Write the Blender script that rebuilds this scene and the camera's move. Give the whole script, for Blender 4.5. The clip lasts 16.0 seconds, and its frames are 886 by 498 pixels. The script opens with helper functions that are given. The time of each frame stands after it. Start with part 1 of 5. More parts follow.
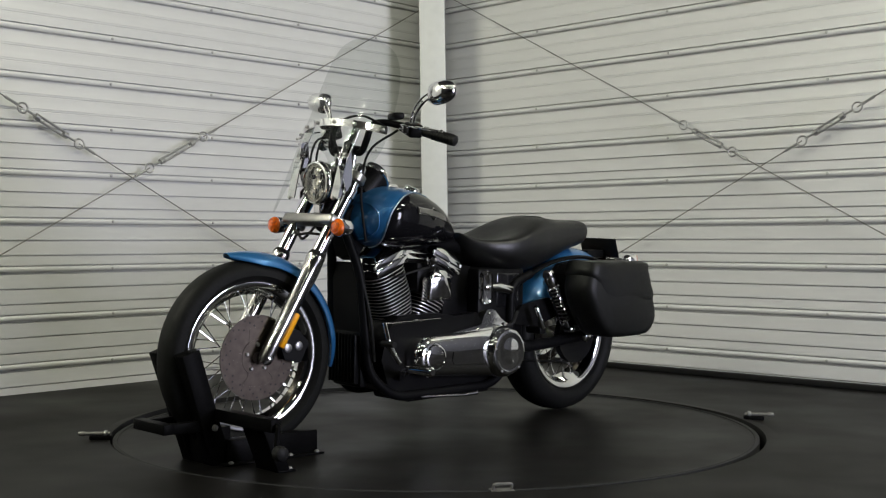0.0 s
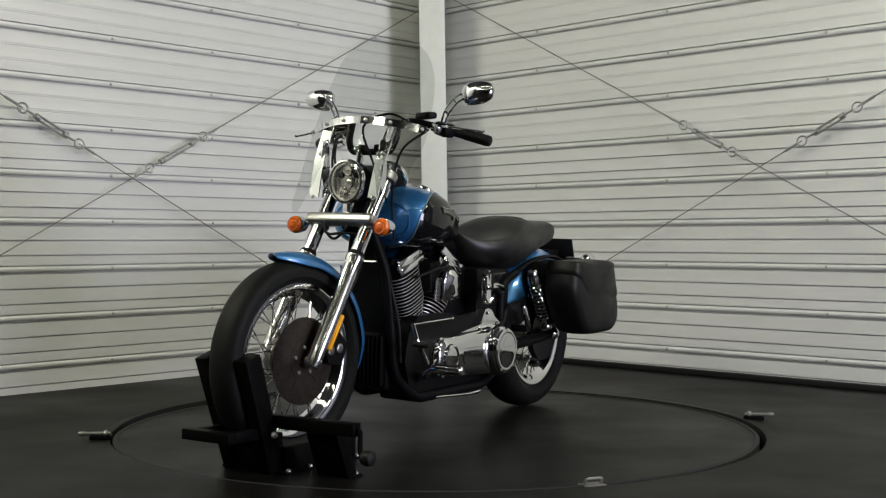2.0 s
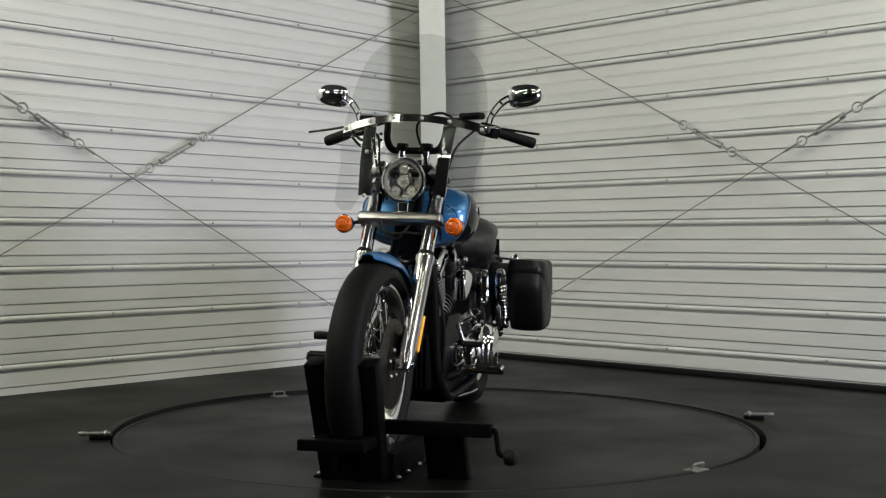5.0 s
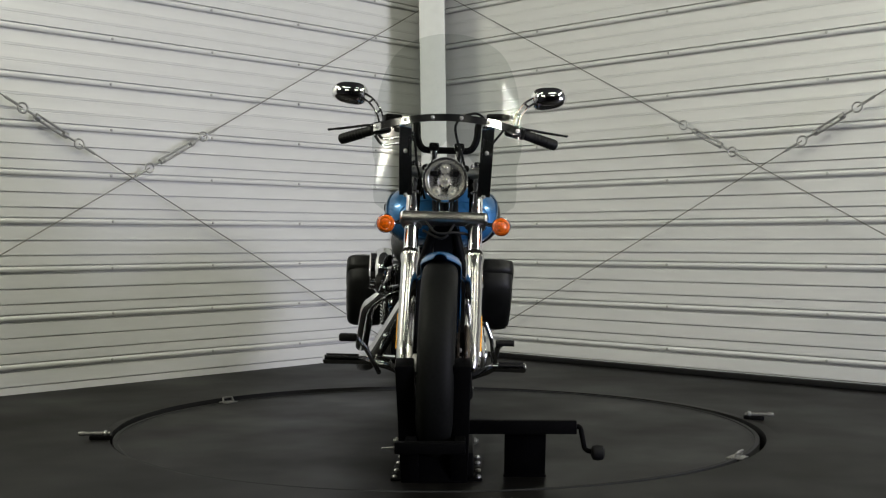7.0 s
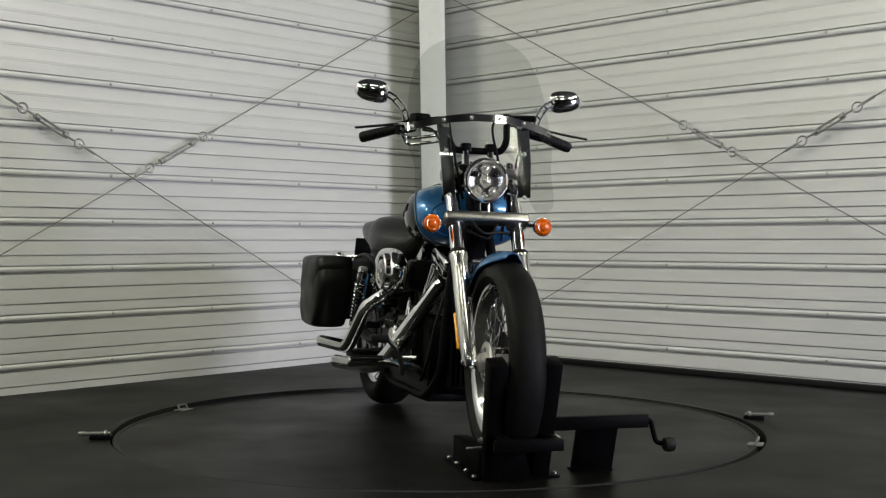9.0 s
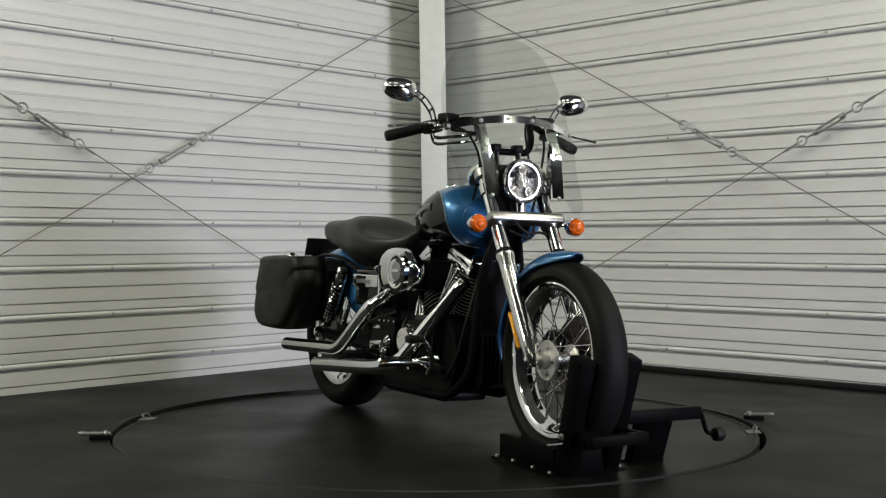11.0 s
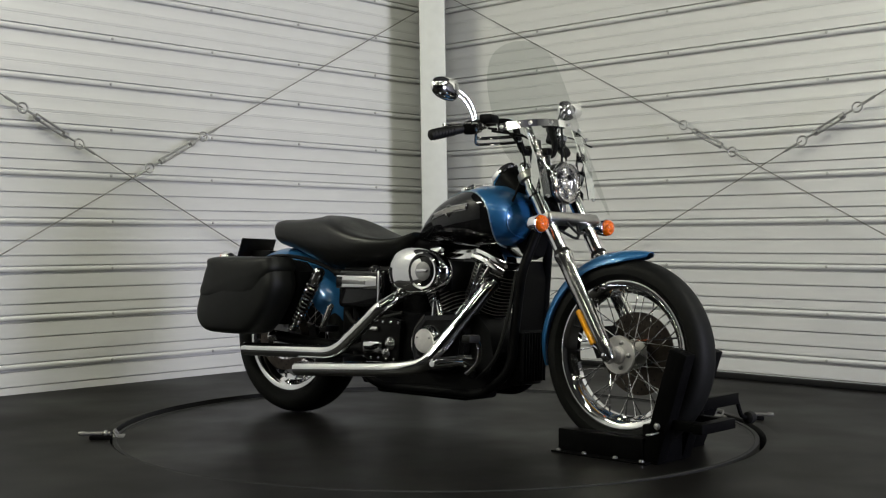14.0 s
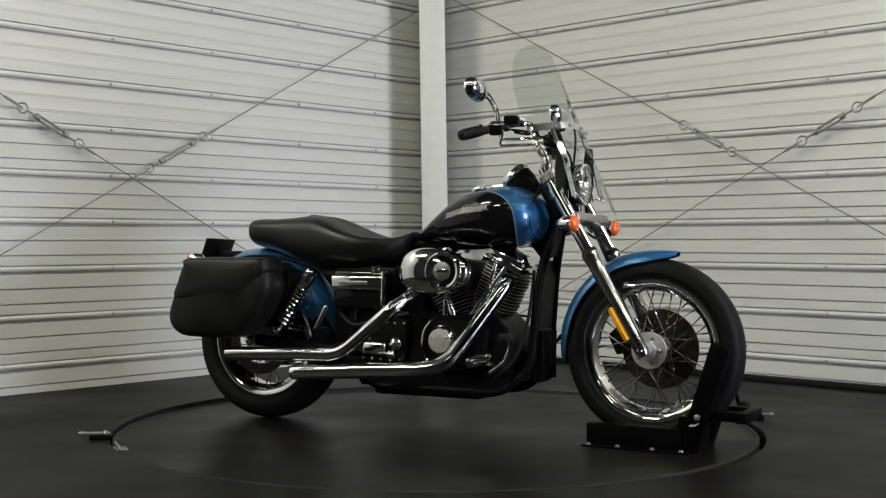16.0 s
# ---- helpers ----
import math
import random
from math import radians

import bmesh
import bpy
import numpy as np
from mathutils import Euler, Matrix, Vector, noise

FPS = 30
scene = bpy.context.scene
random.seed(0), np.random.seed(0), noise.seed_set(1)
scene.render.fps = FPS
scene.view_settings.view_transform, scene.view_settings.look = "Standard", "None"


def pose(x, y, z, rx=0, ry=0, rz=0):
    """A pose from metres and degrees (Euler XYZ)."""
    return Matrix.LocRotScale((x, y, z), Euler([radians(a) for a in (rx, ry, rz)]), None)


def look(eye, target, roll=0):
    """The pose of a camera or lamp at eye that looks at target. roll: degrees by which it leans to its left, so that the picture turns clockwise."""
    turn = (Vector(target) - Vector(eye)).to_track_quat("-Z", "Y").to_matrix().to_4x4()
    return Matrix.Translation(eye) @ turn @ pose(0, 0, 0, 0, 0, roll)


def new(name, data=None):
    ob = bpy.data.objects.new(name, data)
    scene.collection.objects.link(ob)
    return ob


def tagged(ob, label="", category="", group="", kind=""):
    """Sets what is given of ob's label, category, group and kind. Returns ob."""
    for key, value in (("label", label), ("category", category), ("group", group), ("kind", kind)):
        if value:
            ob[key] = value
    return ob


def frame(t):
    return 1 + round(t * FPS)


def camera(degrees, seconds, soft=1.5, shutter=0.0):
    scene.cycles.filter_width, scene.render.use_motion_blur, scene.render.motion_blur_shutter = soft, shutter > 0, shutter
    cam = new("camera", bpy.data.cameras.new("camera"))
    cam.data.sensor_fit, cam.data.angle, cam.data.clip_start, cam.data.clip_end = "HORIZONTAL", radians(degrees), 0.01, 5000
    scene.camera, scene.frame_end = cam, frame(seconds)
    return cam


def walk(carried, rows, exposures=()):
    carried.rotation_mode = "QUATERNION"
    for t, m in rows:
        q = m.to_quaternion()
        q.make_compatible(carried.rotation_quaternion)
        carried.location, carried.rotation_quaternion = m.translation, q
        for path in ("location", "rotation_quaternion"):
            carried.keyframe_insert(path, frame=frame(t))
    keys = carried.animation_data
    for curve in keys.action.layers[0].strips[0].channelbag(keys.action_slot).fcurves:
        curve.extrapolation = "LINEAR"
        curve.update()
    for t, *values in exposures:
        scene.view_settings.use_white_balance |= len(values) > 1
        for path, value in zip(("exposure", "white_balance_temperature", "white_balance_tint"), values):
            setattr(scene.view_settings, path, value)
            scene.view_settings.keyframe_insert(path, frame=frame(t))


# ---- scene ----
EYE = Vector((0.0, -4.814, 0.740))
YAW, PITCH = radians(0.32), radians(-0.44)
AIM = EYE + Vector((math.sin(YAW) * math.cos(PITCH), math.cos(YAW) * math.cos(PITCH), math.sin(PITCH)))
cam = camera(40.0, 16.0, soft=1.2, shutter=0.5)
walk(cam, [(0.0, look(EYE, AIM, -0.1)), (16.0, look(EYE, AIM, -0.1))], exposures=[(0.0, 0.0), (16.0, 0.0)])

# ---- light ----
world = bpy.data.worlds.new("sky")
scene.world = world
world.use_nodes = True
sky = world.node_tree.nodes.new("ShaderNodeTexSky")
sky.sky_type, sky.sun_disc = "NISHITA", False
sky.sun_elevation, sky.sun_rotation = radians(35), radians(120)
world.node_tree.links.new(sky.outputs[0], world.node_tree.nodes["Background"].inputs[0])
world.node_tree.nodes["Background"].inputs[1].default_value = 0.1


def area_lamp(name, at, target, w, h, power, colour):
    data = bpy.data.lights.new(name, "AREA")
    data.shape, data.size, data.size_y, data.energy, data.color = "RECTANGLE", w, h, power, colour
    ob = new(name, data)
    ob.matrix_world = look(at, target)
    return ob


# daylight from the open door behind the camera
area_lamp("door_light", (5.05, -3.94, 1.1), (1.4, 2.2, 0.3), 1.3, 1.8, 235, (0.78, 0.79, 1.0))
# ceiling lamps: (x, y), where each one is aimed, and its power
LAMPS = [((-3.1, -1.3), (-2.0, 2.2), 84), ((3.1, -1.3), (2.0, 2.2), 65), ((-3.6, -3.6), (-2.4, 1.2), 60), ((3.6, -3.6), (2.4, 1.2), 53),
         ((-1.0, -2.6), (-1.0, 2.0), 5), ((1.0, -2.6), (1.0, 2.0), 5), ((-1.6, -5.6), (-0.8, 0.2), 6), ((1.6, -5.6), (0.8, 0.2), 6)]
LAMP_Z = 3.5
for (lx, ly), (ax, ay), power in LAMPS:
    area_lamp("ceiling_lamp_light", (lx, ly, LAMP_Z - 0.02), (ax, ay, 0.5), 1.10, 0.22, power, (0.972, 0.972, 0.80))


# ---- materials ----
def material(name, colour, rough=0.5, metal=0.0, grain=0.0, grain_scale=40.0, bump=0.0, bump_scale=200.0,
             coat=0.0, rough_var=0.0, stretch=(1, 1, 1), spec=0.5, blotch=0.0, blotch_scale=2.5):
    m = bpy.data.materials.new(name)
    m.use_nodes = True
    nt = m.node_tree
    b = nt.nodes["Principled BSDF"]
    b.inputs["Roughness"].default_value = rough
    b.inputs["Metallic"].default_value = metal
    b.inputs["Coat Weight"].default_value = coat
    b.inputs["Coat Roughness"].default_value = 0.04
    b.inputs["Specular IOR Level"].default_value = spec
    b.inputs["Base Color"].default_value = (*colour, 1)
    link = nt.links.new
    co = nt.nodes.new("ShaderNodeTexCoord")
    mp = nt.nodes.new("ShaderNodeMapping")
    mp.inputs["Scale"].default_value = stretch
    link(co.outputs["Object"], mp.inputs["Vector"])

    def noise_node(scale, detail=4.0):
        n = nt.nodes.new("ShaderNodeTexNoise")
        n.inputs["Scale"].default_value, n.inputs["Detail"].default_value = scale, detail
        link(mp.outputs[0], n.inputs["Vector"])
        return n

    def ranged(src, lo, hi):
        r = nt.nodes.new("ShaderNodeMapRange")
        r.inputs["From Min"].default_value, r.inputs["From Max"].default_value = 0.3, 0.7
        r.inputs["To Min"].default_value, r.inputs["To Max"].default_value = lo, hi
        link(src, r.inputs["Value"])
        return r.outputs[0]

    fine = noise_node(grain_scale)
    broad = noise_node(blotch_scale, 3.0)
    if grain or blotch:
        mul = nt.nodes.new("ShaderNodeMath")
        mul.operation = "MULTIPLY"
        link(ranged(fine.outputs[0], 1 - grain, 1 + grain), mul.inputs[0])
        link(ranged(broad.outputs[0], 1 - blotch, 1 + blotch), mul.inputs[1])
        mix = nt.nodes.new("ShaderNodeVectorMath")
        mix.operation = "SCALE"
        mix.inputs[0].default_value = colour
        link(mul.outputs[0], mix.inputs["Scale"])
        link(mix.outputs[0], b.inputs["Base Color"])
    if rough_var:
        link(ranged(broad.outputs[0], max(rough - rough_var, 0.02), min(rough + rough_var, 1)), b.inputs["Roughness"])
    if bump:
        bn = nt.nodes.new("ShaderNodeBump")
        bn.inputs["Strength"].default_value, bn.inputs["Distance"].default_value = bump, 0.002
        link(noise_node(bump_scale).outputs[0], bn.inputs["Height"])
        link(bn.outputs[0], b.inputs["Normal"])
    return m


def flake_paint(name, colour):
    """Metallic lacquer: fine flakes under a clear coat."""
    m = material(name, colour, 0.35, 0.42, 0.10, 900.0, coat=1.0, blotch=0.06)
    return m


def clear(name, colour, rough=0.02, strength=0.25):
    """A thin clear or tinted plastic sheet: mostly see-through, with gloss."""
    m = bpy.data.materials.new(name)
    m.use_nodes = True
    nt = m.node_tree
    nt.nodes.remove(nt.nodes["Principled BSDF"])
    tr, gl, mix, fr = (nt.nodes.new("ShaderNode" + k) for k in ("BsdfTransparent", "BsdfGlossy", "MixShader", "Fresnel"))
    tr.inputs[0].default_value = (*colour, 1)
    gl.inputs["Roughness"].default_value = rough
    fr.inputs["IOR"].default_value = 1.0 + strength * 2
    nt.links.new(fr.outputs[0], mix.inputs[0])
    nt.links.new(tr.outputs[0], mix.inputs[1])
    nt.links.new(gl.outputs[0], mix.inputs[2])
    nt.links.new(mix.outputs[0], nt.nodes["Material Output"].inputs[0])
    return m


def glow(name, colour, strength, metal=0.0, rough=0.5):
    m = bpy.data.materials.new(name)
    m.use_nodes = True
    nt = m.node_tree
    b = nt.nodes["Principled BSDF"]
    b.inputs["Base Color"].default_value = (*colour, 1)
    b.inputs["Emission Color"].default_value = (*colour, 1)
    b.inputs["Emission Strength"].default_value = strength
    b.inputs["Metallic"].default_value, b.inputs["Roughness"].default_value = metal, rough
    return m


M_SIDING = material("siding_paint", (0.66, 0.66, 0.645), 0.5, 0.0, 0.03, 30, 0.06, 60, stretch=(0.15, 4, 1), blotch=0.04, blotch_scale=0.9, rough_var=0.08)
M_POST = material("post_paint", (0.60, 0.61, 0.58), 0.5, 0, 0.03, 20, 0.03, 120, blotch=0.04)
M_FLOOR = material("dark_floor_coating", (0.0066, 0.0061, 0.0056), 0.46, 0, 0.16, 55, 0.10, 220, blotch=0.26, blotch_scale=1.4, rough_var=0.10, spec=0.09)
M_DISC = material("turntable_coating", (0.0060, 0.0057, 0.0053), 0.42, 0, 0.16, 60, 0.08, 240, blotch=0.28, blotch_scale=1.8, rough_var=0.10, spec=0.09)
M_GAP = material("gap_black", (0.008, 0.008, 0.008), 0.8, 0, 0.1)
M_STEEL = material("galvanised_steel", (0.42, 0.42, 0.41), 0.42, 0.9, 0.12, 90, 0.05, 150)
M_CABLE = material("dull_wire_steel", (0.24, 0.235, 0.22), 0.5, 0.7, 0.2, 300)
M_CHROME = material("chrome", (0.80, 0.80, 0.80), 0.06, 1.0, 0.02, 20, 0.012, 25, rough_var=0.03)
M_SATIN = material("brushed_aluminium", (0.42, 0.41, 0.39), 0.30, 1.0, 0.06, 60, 0.03, 200, rough_var=0.05)
M_POLISH = material("polished_alloy", (0.60, 0.595, 0.58), 0.17, 1.0, 0.05, 60, 0.03, 120, rough_var=0.06)
M_LIGHT = material("bright_brushed_alloy", (0.82, 0.80, 0.78), 0.36, 0.8, 0.06, 60, 0.03, 200)
M_CAST = material("dull_cast_metal", (0.36, 0.36, 0.36), 0.38, 1.0, 0.10, 80, 0.05, 200, rough_var=0.06)
M_BLACK = material("black_crinkle_paint", (0.0045, 0.0045, 0.0048), 0.40, 0, 0.15, 200, 0.10, 700, spec=0.10)
M_GLOSS = material("gloss_black_lacquer", (0.006, 0.006, 0.007), 0.06, 0, 0.05, 50, spec=0.35, blotch=0.05)
M_FRAME = material("black_frame_enamel", (0.005, 0.005, 0.0055), 0.42, 0, 0.1, 60, 0.02, 200, spec=0.06)
M_BLUE = flake_paint("blue_metallic_lacquer", (0.028, 0.158, 0.38))
M_PIN = material("silver_pinstripe", (0.26, 0.34, 0.43), 0.3, 0.6, 0.03, 100)
M_LEATHER = material("black_leather", (0.0055, 0.0058, 0.0054), 0.44, 0, 0.25, 160, 0.45, 300, blotch=0.3, blotch_scale=7, rough_var=0.12, spec=0.24)
M_VINYL = material("black_seat_vinyl", (0.0065, 0.0066, 0.0064), 0.40, 0, 0.2, 160, 0.22, 500, blotch=0.25, blotch_scale=7, rough_var=0.10, spec=0.4)
M_TYRE = material("tyre_rubber", (0.0065, 0.0068, 0.0064), 0.58, 0, 0.2, 90, 0.2, 260, blotch=0.2, blotch_scale=5, rough_var=0.08, spec=0.12)
M_RUBBER = material("black_rubber", (0.008, 0.008, 0.008), 0.55, 0, 0.15, 90, 0.2, 300, spec=0.18)
M_CHOCK = material("black_powder_coat", (0.0032, 0.0032, 0.0034), 0.42, 0, 0.2, 90, 0.12, 400, blotch=0.2, blotch_scale=9, spec=0.025)
M_AMBER = material("amber_lens", (0.70, 0.118, 0.003), 0.07, 0, 0.45, 140, 0.5, 160, coat=1.0)
M_REFLECT = material("amber_reflector", (1.0, 0.43, 0.015), 0.22, 0, 0.05, 60, 0.08, 300, coat=0.6)
M_DISCSTEEL = material("brake_steel", (0.068, 0.057, 0.048), 0.32, 1.0, 0.15, 40, 0.03, 200, blotch=0.15, rough_var=0.08)
M_SHIELD = clear("smoked_screen", (0.77, 0.79, 0.78), 0.03, 0.09)
M_LENS = clear("lamp_glass", (0.96, 0.96, 0.96), 0.01, 0.25)
M_BOWL = material("lamp_reflector", (0.80, 0.80, 0.79), 0.18, 0.92, 0.03, 60, 0.3, 90)
M_LED = glow("led_glow", (0.80, 0.785, 0.70), 0.06, 0.85, 0.12)
M_RED = material("red_lens", (0.35, 0.01, 0.01), 0.15, 0, 0.05, 60, coat=0.5)
M_DIAL = material("dial_face", (0.03, 0.03, 0.032), 0.3, 0, 0.05, 60, coat=0.6)
M_DARKWALL = material("dim_hall_lining", (0.03, 0.03, 0.03), 0.7, 0, 0.08, 10, blotch=0.1)


# ---- mesh helpers ----
def finish(bm, smooth=True, angle=38):
    bmesh.ops.recalc_face_normals(bm, faces=bm.faces)
    for f in bm.faces:
        f.smooth = smooth
    if smooth:
        lim = radians(angle)
        for e in bm.edges:
            if len(e.link_faces) == 2 and e.calc_face_angle(0) > lim:
                e.smooth = False
    return bm


def part(name, bm, mat, parent=None, label="", smooth=True, angle=38):
    finish(bm, smooth, angle)
    me = bpy.data.meshes.new(name)
    bm.to_mesh(me)
    bm.free()
    me.materials.append(mat)
    ob = new(name, me)
    ob.parent = parent
    if label:
        ob["label"] = label
    return ob


def piece(name, me, parent, m=None):
    """A further object on a mesh that exists already."""
    ob = new(name, me)
    ob.parent = parent
    if m is not None:
        ob.matrix_basis = m
    return ob


def box(bm, lo, hi, bevel=0.0, m=None, segs=2):
    r = bmesh.ops.create_cube(bm, size=1)
    vs = r["verts"]
    for v in vs:
        v.co = Vector([lo[i] + (v.co[i] + 0.5) * (hi[i] - lo[i]) for i in range(3)])
    if bevel:
        es = list({e for v in vs for e in v.link_edges})
        r = bmesh.ops.bevel(bm, geom=es, offset=bevel, segments=segs, affect="EDGES", profile=0.5)
        vs = list({v for f in r["faces"] for v in f.verts} | {v for v in vs if v.is_valid})
    if m is not None:
        bmesh.ops.transform(bm, matrix=m, verts=vs)
    return bm


def rings(bm, rows, closed_u=True, caps=True, closed_v=False):
    """Skins rows of points (each row one loop)."""
    vr = [[bm.verts.new(p) for p in row] for row in rows]
    n = len(vr[0])
    last = len(vr) if closed_v else len(vr) - 1
    for i in range(last):
        a, b = vr[i], vr[(i + 1) % len(vr)]
        for j in range(n if closed_u else n - 1):
            k = (j + 1) % n
            bm.faces.new((a[j], a[k], b[k], b[j]))
    if caps and closed_u and not closed_v:
        bm.faces.new(vr[0])
        bm.faces.new(list(reversed(vr[-1])))
    return bm


def frames_along(pts):
    pts = [Vector(p) for p in pts]
    tans = []
    for i in range(len(pts)):
        a, b = pts[max(i - 1, 0)], pts[min(i + 1, len(pts) - 1)]
        tans.append((b - a).normalized())
    up = Vector((0, 0, 1)) if abs(tans[0].z) < 0.9 else Vector((0, 1, 0))
    n = tans[0].cross(up).normalized()
    out = []
    for p, t in zip(pts, tans):
        n = (n - t * n.dot(t)).normalized()
        out.append((p, t, n, t.cross(n)))
    return out


def smooth_path(pts, sub=6):
    """A rounded path through the points (Catmull-Rom)."""
    P = [Vector(p) for p in pts]
    P = [P[0] * 2 - P[1]] + P + [P[-1] * 2 - P[-2]]
    out = []
    for i in range(1, len(P) - 2):
        for s in range(sub):
            t = s / sub
            a, b, c, d = P[i - 1:i + 3]
            out.append(0.5 * ((2 * b) + (c - a) * t + (2 * a - 5 * b + 4 * c - d) * t * t + (3 * b - a - 3 * c + d) * t ** 3))
    out.append(P[-2])
    return out


def rounded(pts, r, n=6):
    """A path of straight runs with bends of radius about r."""
    P = [Vector(p) for p in pts]
    out = [P[0]]
    for i in range(1, len(P) - 1):
        a, b = (P[i - 1] - P[i]), (P[i + 1] - P[i])
        d = min(r, a.length * 0.45, b.length * 0.45)
        p0, p1 = P[i] + a.normalized() * d, P[i] + b.normalized() * d
        for s in range(n + 1):
            t = s / n
            out.append((1 - t) ** 2 * p0 + 2 * t * (1 - t) * P[i] + t * t * p1)
    return out + [P[-1]]


def tube(bm, pts, r, n=12, flat=1.0, caps=True):
    """A round bar along a path; r: one radius or one for each point."""
    fr = frames_along(pts)
    rs = r if isinstance(r, (list, tuple)) else [r] * len(fr)
    rows = []
    for (p, t, u, v), q in zip(fr, rs):
        rows.append([p + (u * math.cos(2 * math.pi * j / n) + v * flat * math.sin(2 * math.pi * j / n)) * q for j in range(n)])
    return rings(bm, rows, caps=caps)


def lathe(bm, prof, n=48, m=None, caps=True, closed=False):
    """Turns (radius, height) points round z, then moves them by m."""
    m = m or Matrix()
    rows = [[m @ Vector((r * math.cos(2 * math.pi * j / n), r * math.sin(2 * math.pi * j / n), h)) for j in range(n)] for r, h in prof]
    return rings(bm, rows, caps=caps and not closed, closed_v=closed)


def axis_to(p, d):
    """Matrix that takes z to direction d at p."""
    return Matrix.Translation(p) @ Vector(d).to_track_quat("Z", "Y").to_matrix().to_4x4()


def plate(bm, outline, y0, y1, bevel=0.0, plane="xz"):
    """A flat outline in x and z, from y0 to y1 thick."""
    if plane == "xz":
        f = lambda a, b, c: Vector((a, c, b))
    elif plane == "yz":
        f = lambda a, b, c: Vector((c, a, b))
    else:
        f = lambda a, b, c: Vector((a, b, c))
    before = set(bm.verts)
    rings(bm, [[f(a, b, y0) for a, b in outline], [f(a, b, y1) for a, b in outline]])
    if bevel:
        vs = set(bm.verts) - before
        es = [e for e in bm.edges if e.verts[0] in vs and e.verts[1] in vs and len(e.link_faces) == 2 and e.calc_face_angle(0) > 0.7]
        bmesh.ops.bevel(bm, geom=es, offset=bevel, segments=2, affect="EDGES", profile=0.5)
    return bm


def ellipse(cx, cz, rx, rz, n=24, a0=0.0):
    return [(cx + rx * math.cos(a0 + 2 * math.pi * i / n), cz + rz * math.sin(a0 + 2 * math.pi * i / n)) for i in range(n)]


def empty(name, label, category, group="", m=None):
    ob = new(name)
    ob.empty_display_size = 0.2
    if m is not None:
        ob.matrix_basis = m
    return tagged(ob, label, category, group)


# ---- walls ----
CORNER = Vector((0.0, 3.246, 0.0))
LEFT_DIR, RIGHT_DIR = radians(-132.33), radians(-45.42)
PITCH_Z, BASE_Z = 0.23397, 0.1083
HALL_LEN, RIGHT_LEN, WALL_TOP = 8.6, 4.3, 3.7


def siding_profile(deep):
    """Depth and height across one siding strip: a rounded rib between two grooves at the foot, two scored lines above."""
    pts = [(0.0, -0.002), (-0.026, 0.0), (-0.026, 0.0100), (-0.003, 0.0108)]
    for i in range(9):
        a = math.pi * i / 8
        pts.append((-0.002 + 0.0075 * math.sin(a), 0.0115 + 0.0245 * (1 - math.cos(a)) / 2))
    pts += [(-0.020, 0.0366), (-0.020, 0.0420), (0.0, 0.0428)]
    for z in (0.0885, 0.1615):
        if deep:
            pts += [(0.0, z - 0.0020), (-0.024, z - 0.0018), (-0.024, z + 0.0040), (0.0, z + 0.0042)]
        else:
            pts += [(0.0, z - 0.001), (-0.0030, z + 0.0002), (-0.0030, z + 0.0026), (0.0, z + 0.0036), (0.0, z + 0.0136), (0.0018, z + 0.0142), (0.0, z + 0.021)]
    return pts + [(0.0, PITCH_Z - 0.0022)]


def siding_wall(name, angle, inward, WALL_LEN, screws, screw_step):
    d = Vector((math.cos(angle), math.sin(angle), 0))
    n = Vector((-d.y, d.x, 0)) * inward
    wall = tagged(new(name), "light grey ribbed metal siding with scored lines", "wall", kind="structure")
    base = Matrix(((d.x, n.x, 0, CORNER.x), (d.y, n.y, 0, CORNER.y), (0, 0, 1, 0), (0, 0, 0, 1)))
    wall.matrix_basis = base
    bm = box(bmesh.new(), (-0.1, -0.13, 0.0), (WALL_LEN, -0.042, WALL_TOP))
    part("backing", bm, M_SIDING, wall, smooth=False)
    made = {}
    strips = []
    for k in range(15):
        deep = k < 5
        if deep not in made:
            prof = siding_profile(deep)
            bm = bmesh.new()
            rings(bm, [[(x, dd, z) for dd, z in prof] + [(x, -0.04, PITCH_Z - 0.0022), (x, -0.04, -0.002)] for x in (-0.02, WALL_LEN)])
            made[deep] = part("siding_strip", bm, M_SIDING, wall, angle=25)
            made[deep].location.z = BASE_Z + k * PITCH_Z
            strips.append(made[deep])
        else:
            strips.append(piece("siding_strip", made[deep].data, wall, pose(0, 0, BASE_Z + k * PITCH_Z)))
    prof = siding_profile(True)
    # cut strip down to the floor
    low = [(dd, z) for dd, z in prof if z > PITCH_Z - BASE_Z + 0.004]
    bm = bmesh.new()
    rings(bm, [[(x, 0.0, 0.0)] + [(x, dd, z - PITCH_Z + BASE_Z) for dd, z in low] + [(x, -0.04, BASE_Z - 0.0022), (x, -0.04, 0.0)] for x in (-0.02, WALL_LEN)])
    part("siding_strip", bm, M_SIDING, wall, angle=25)
    bm = bmesh.new()
    lathe(bm, [(0.0075, 0.0), (0.0075, 0.003), (0.005, 0.0055), (0.001, 0.006)], 8, axis_to((0, 0, 0), (0, 1, 0)))
    screw = None
    for k, s in enumerate(strips[:11]):
        x = screws
        while x < 4.6:
            m = pose(x + random.uniform(-0.006, 0.006), 0.0052, 0.0235 + random.uniform(-0.002, 0.002))
            if screw is None:
                screw = part("screw", bm, M_STEEL, s)
                screw.matrix_basis = m
            else:
                piece("screw", screw.data, s, m)
            x += screw_step
    return wall, base


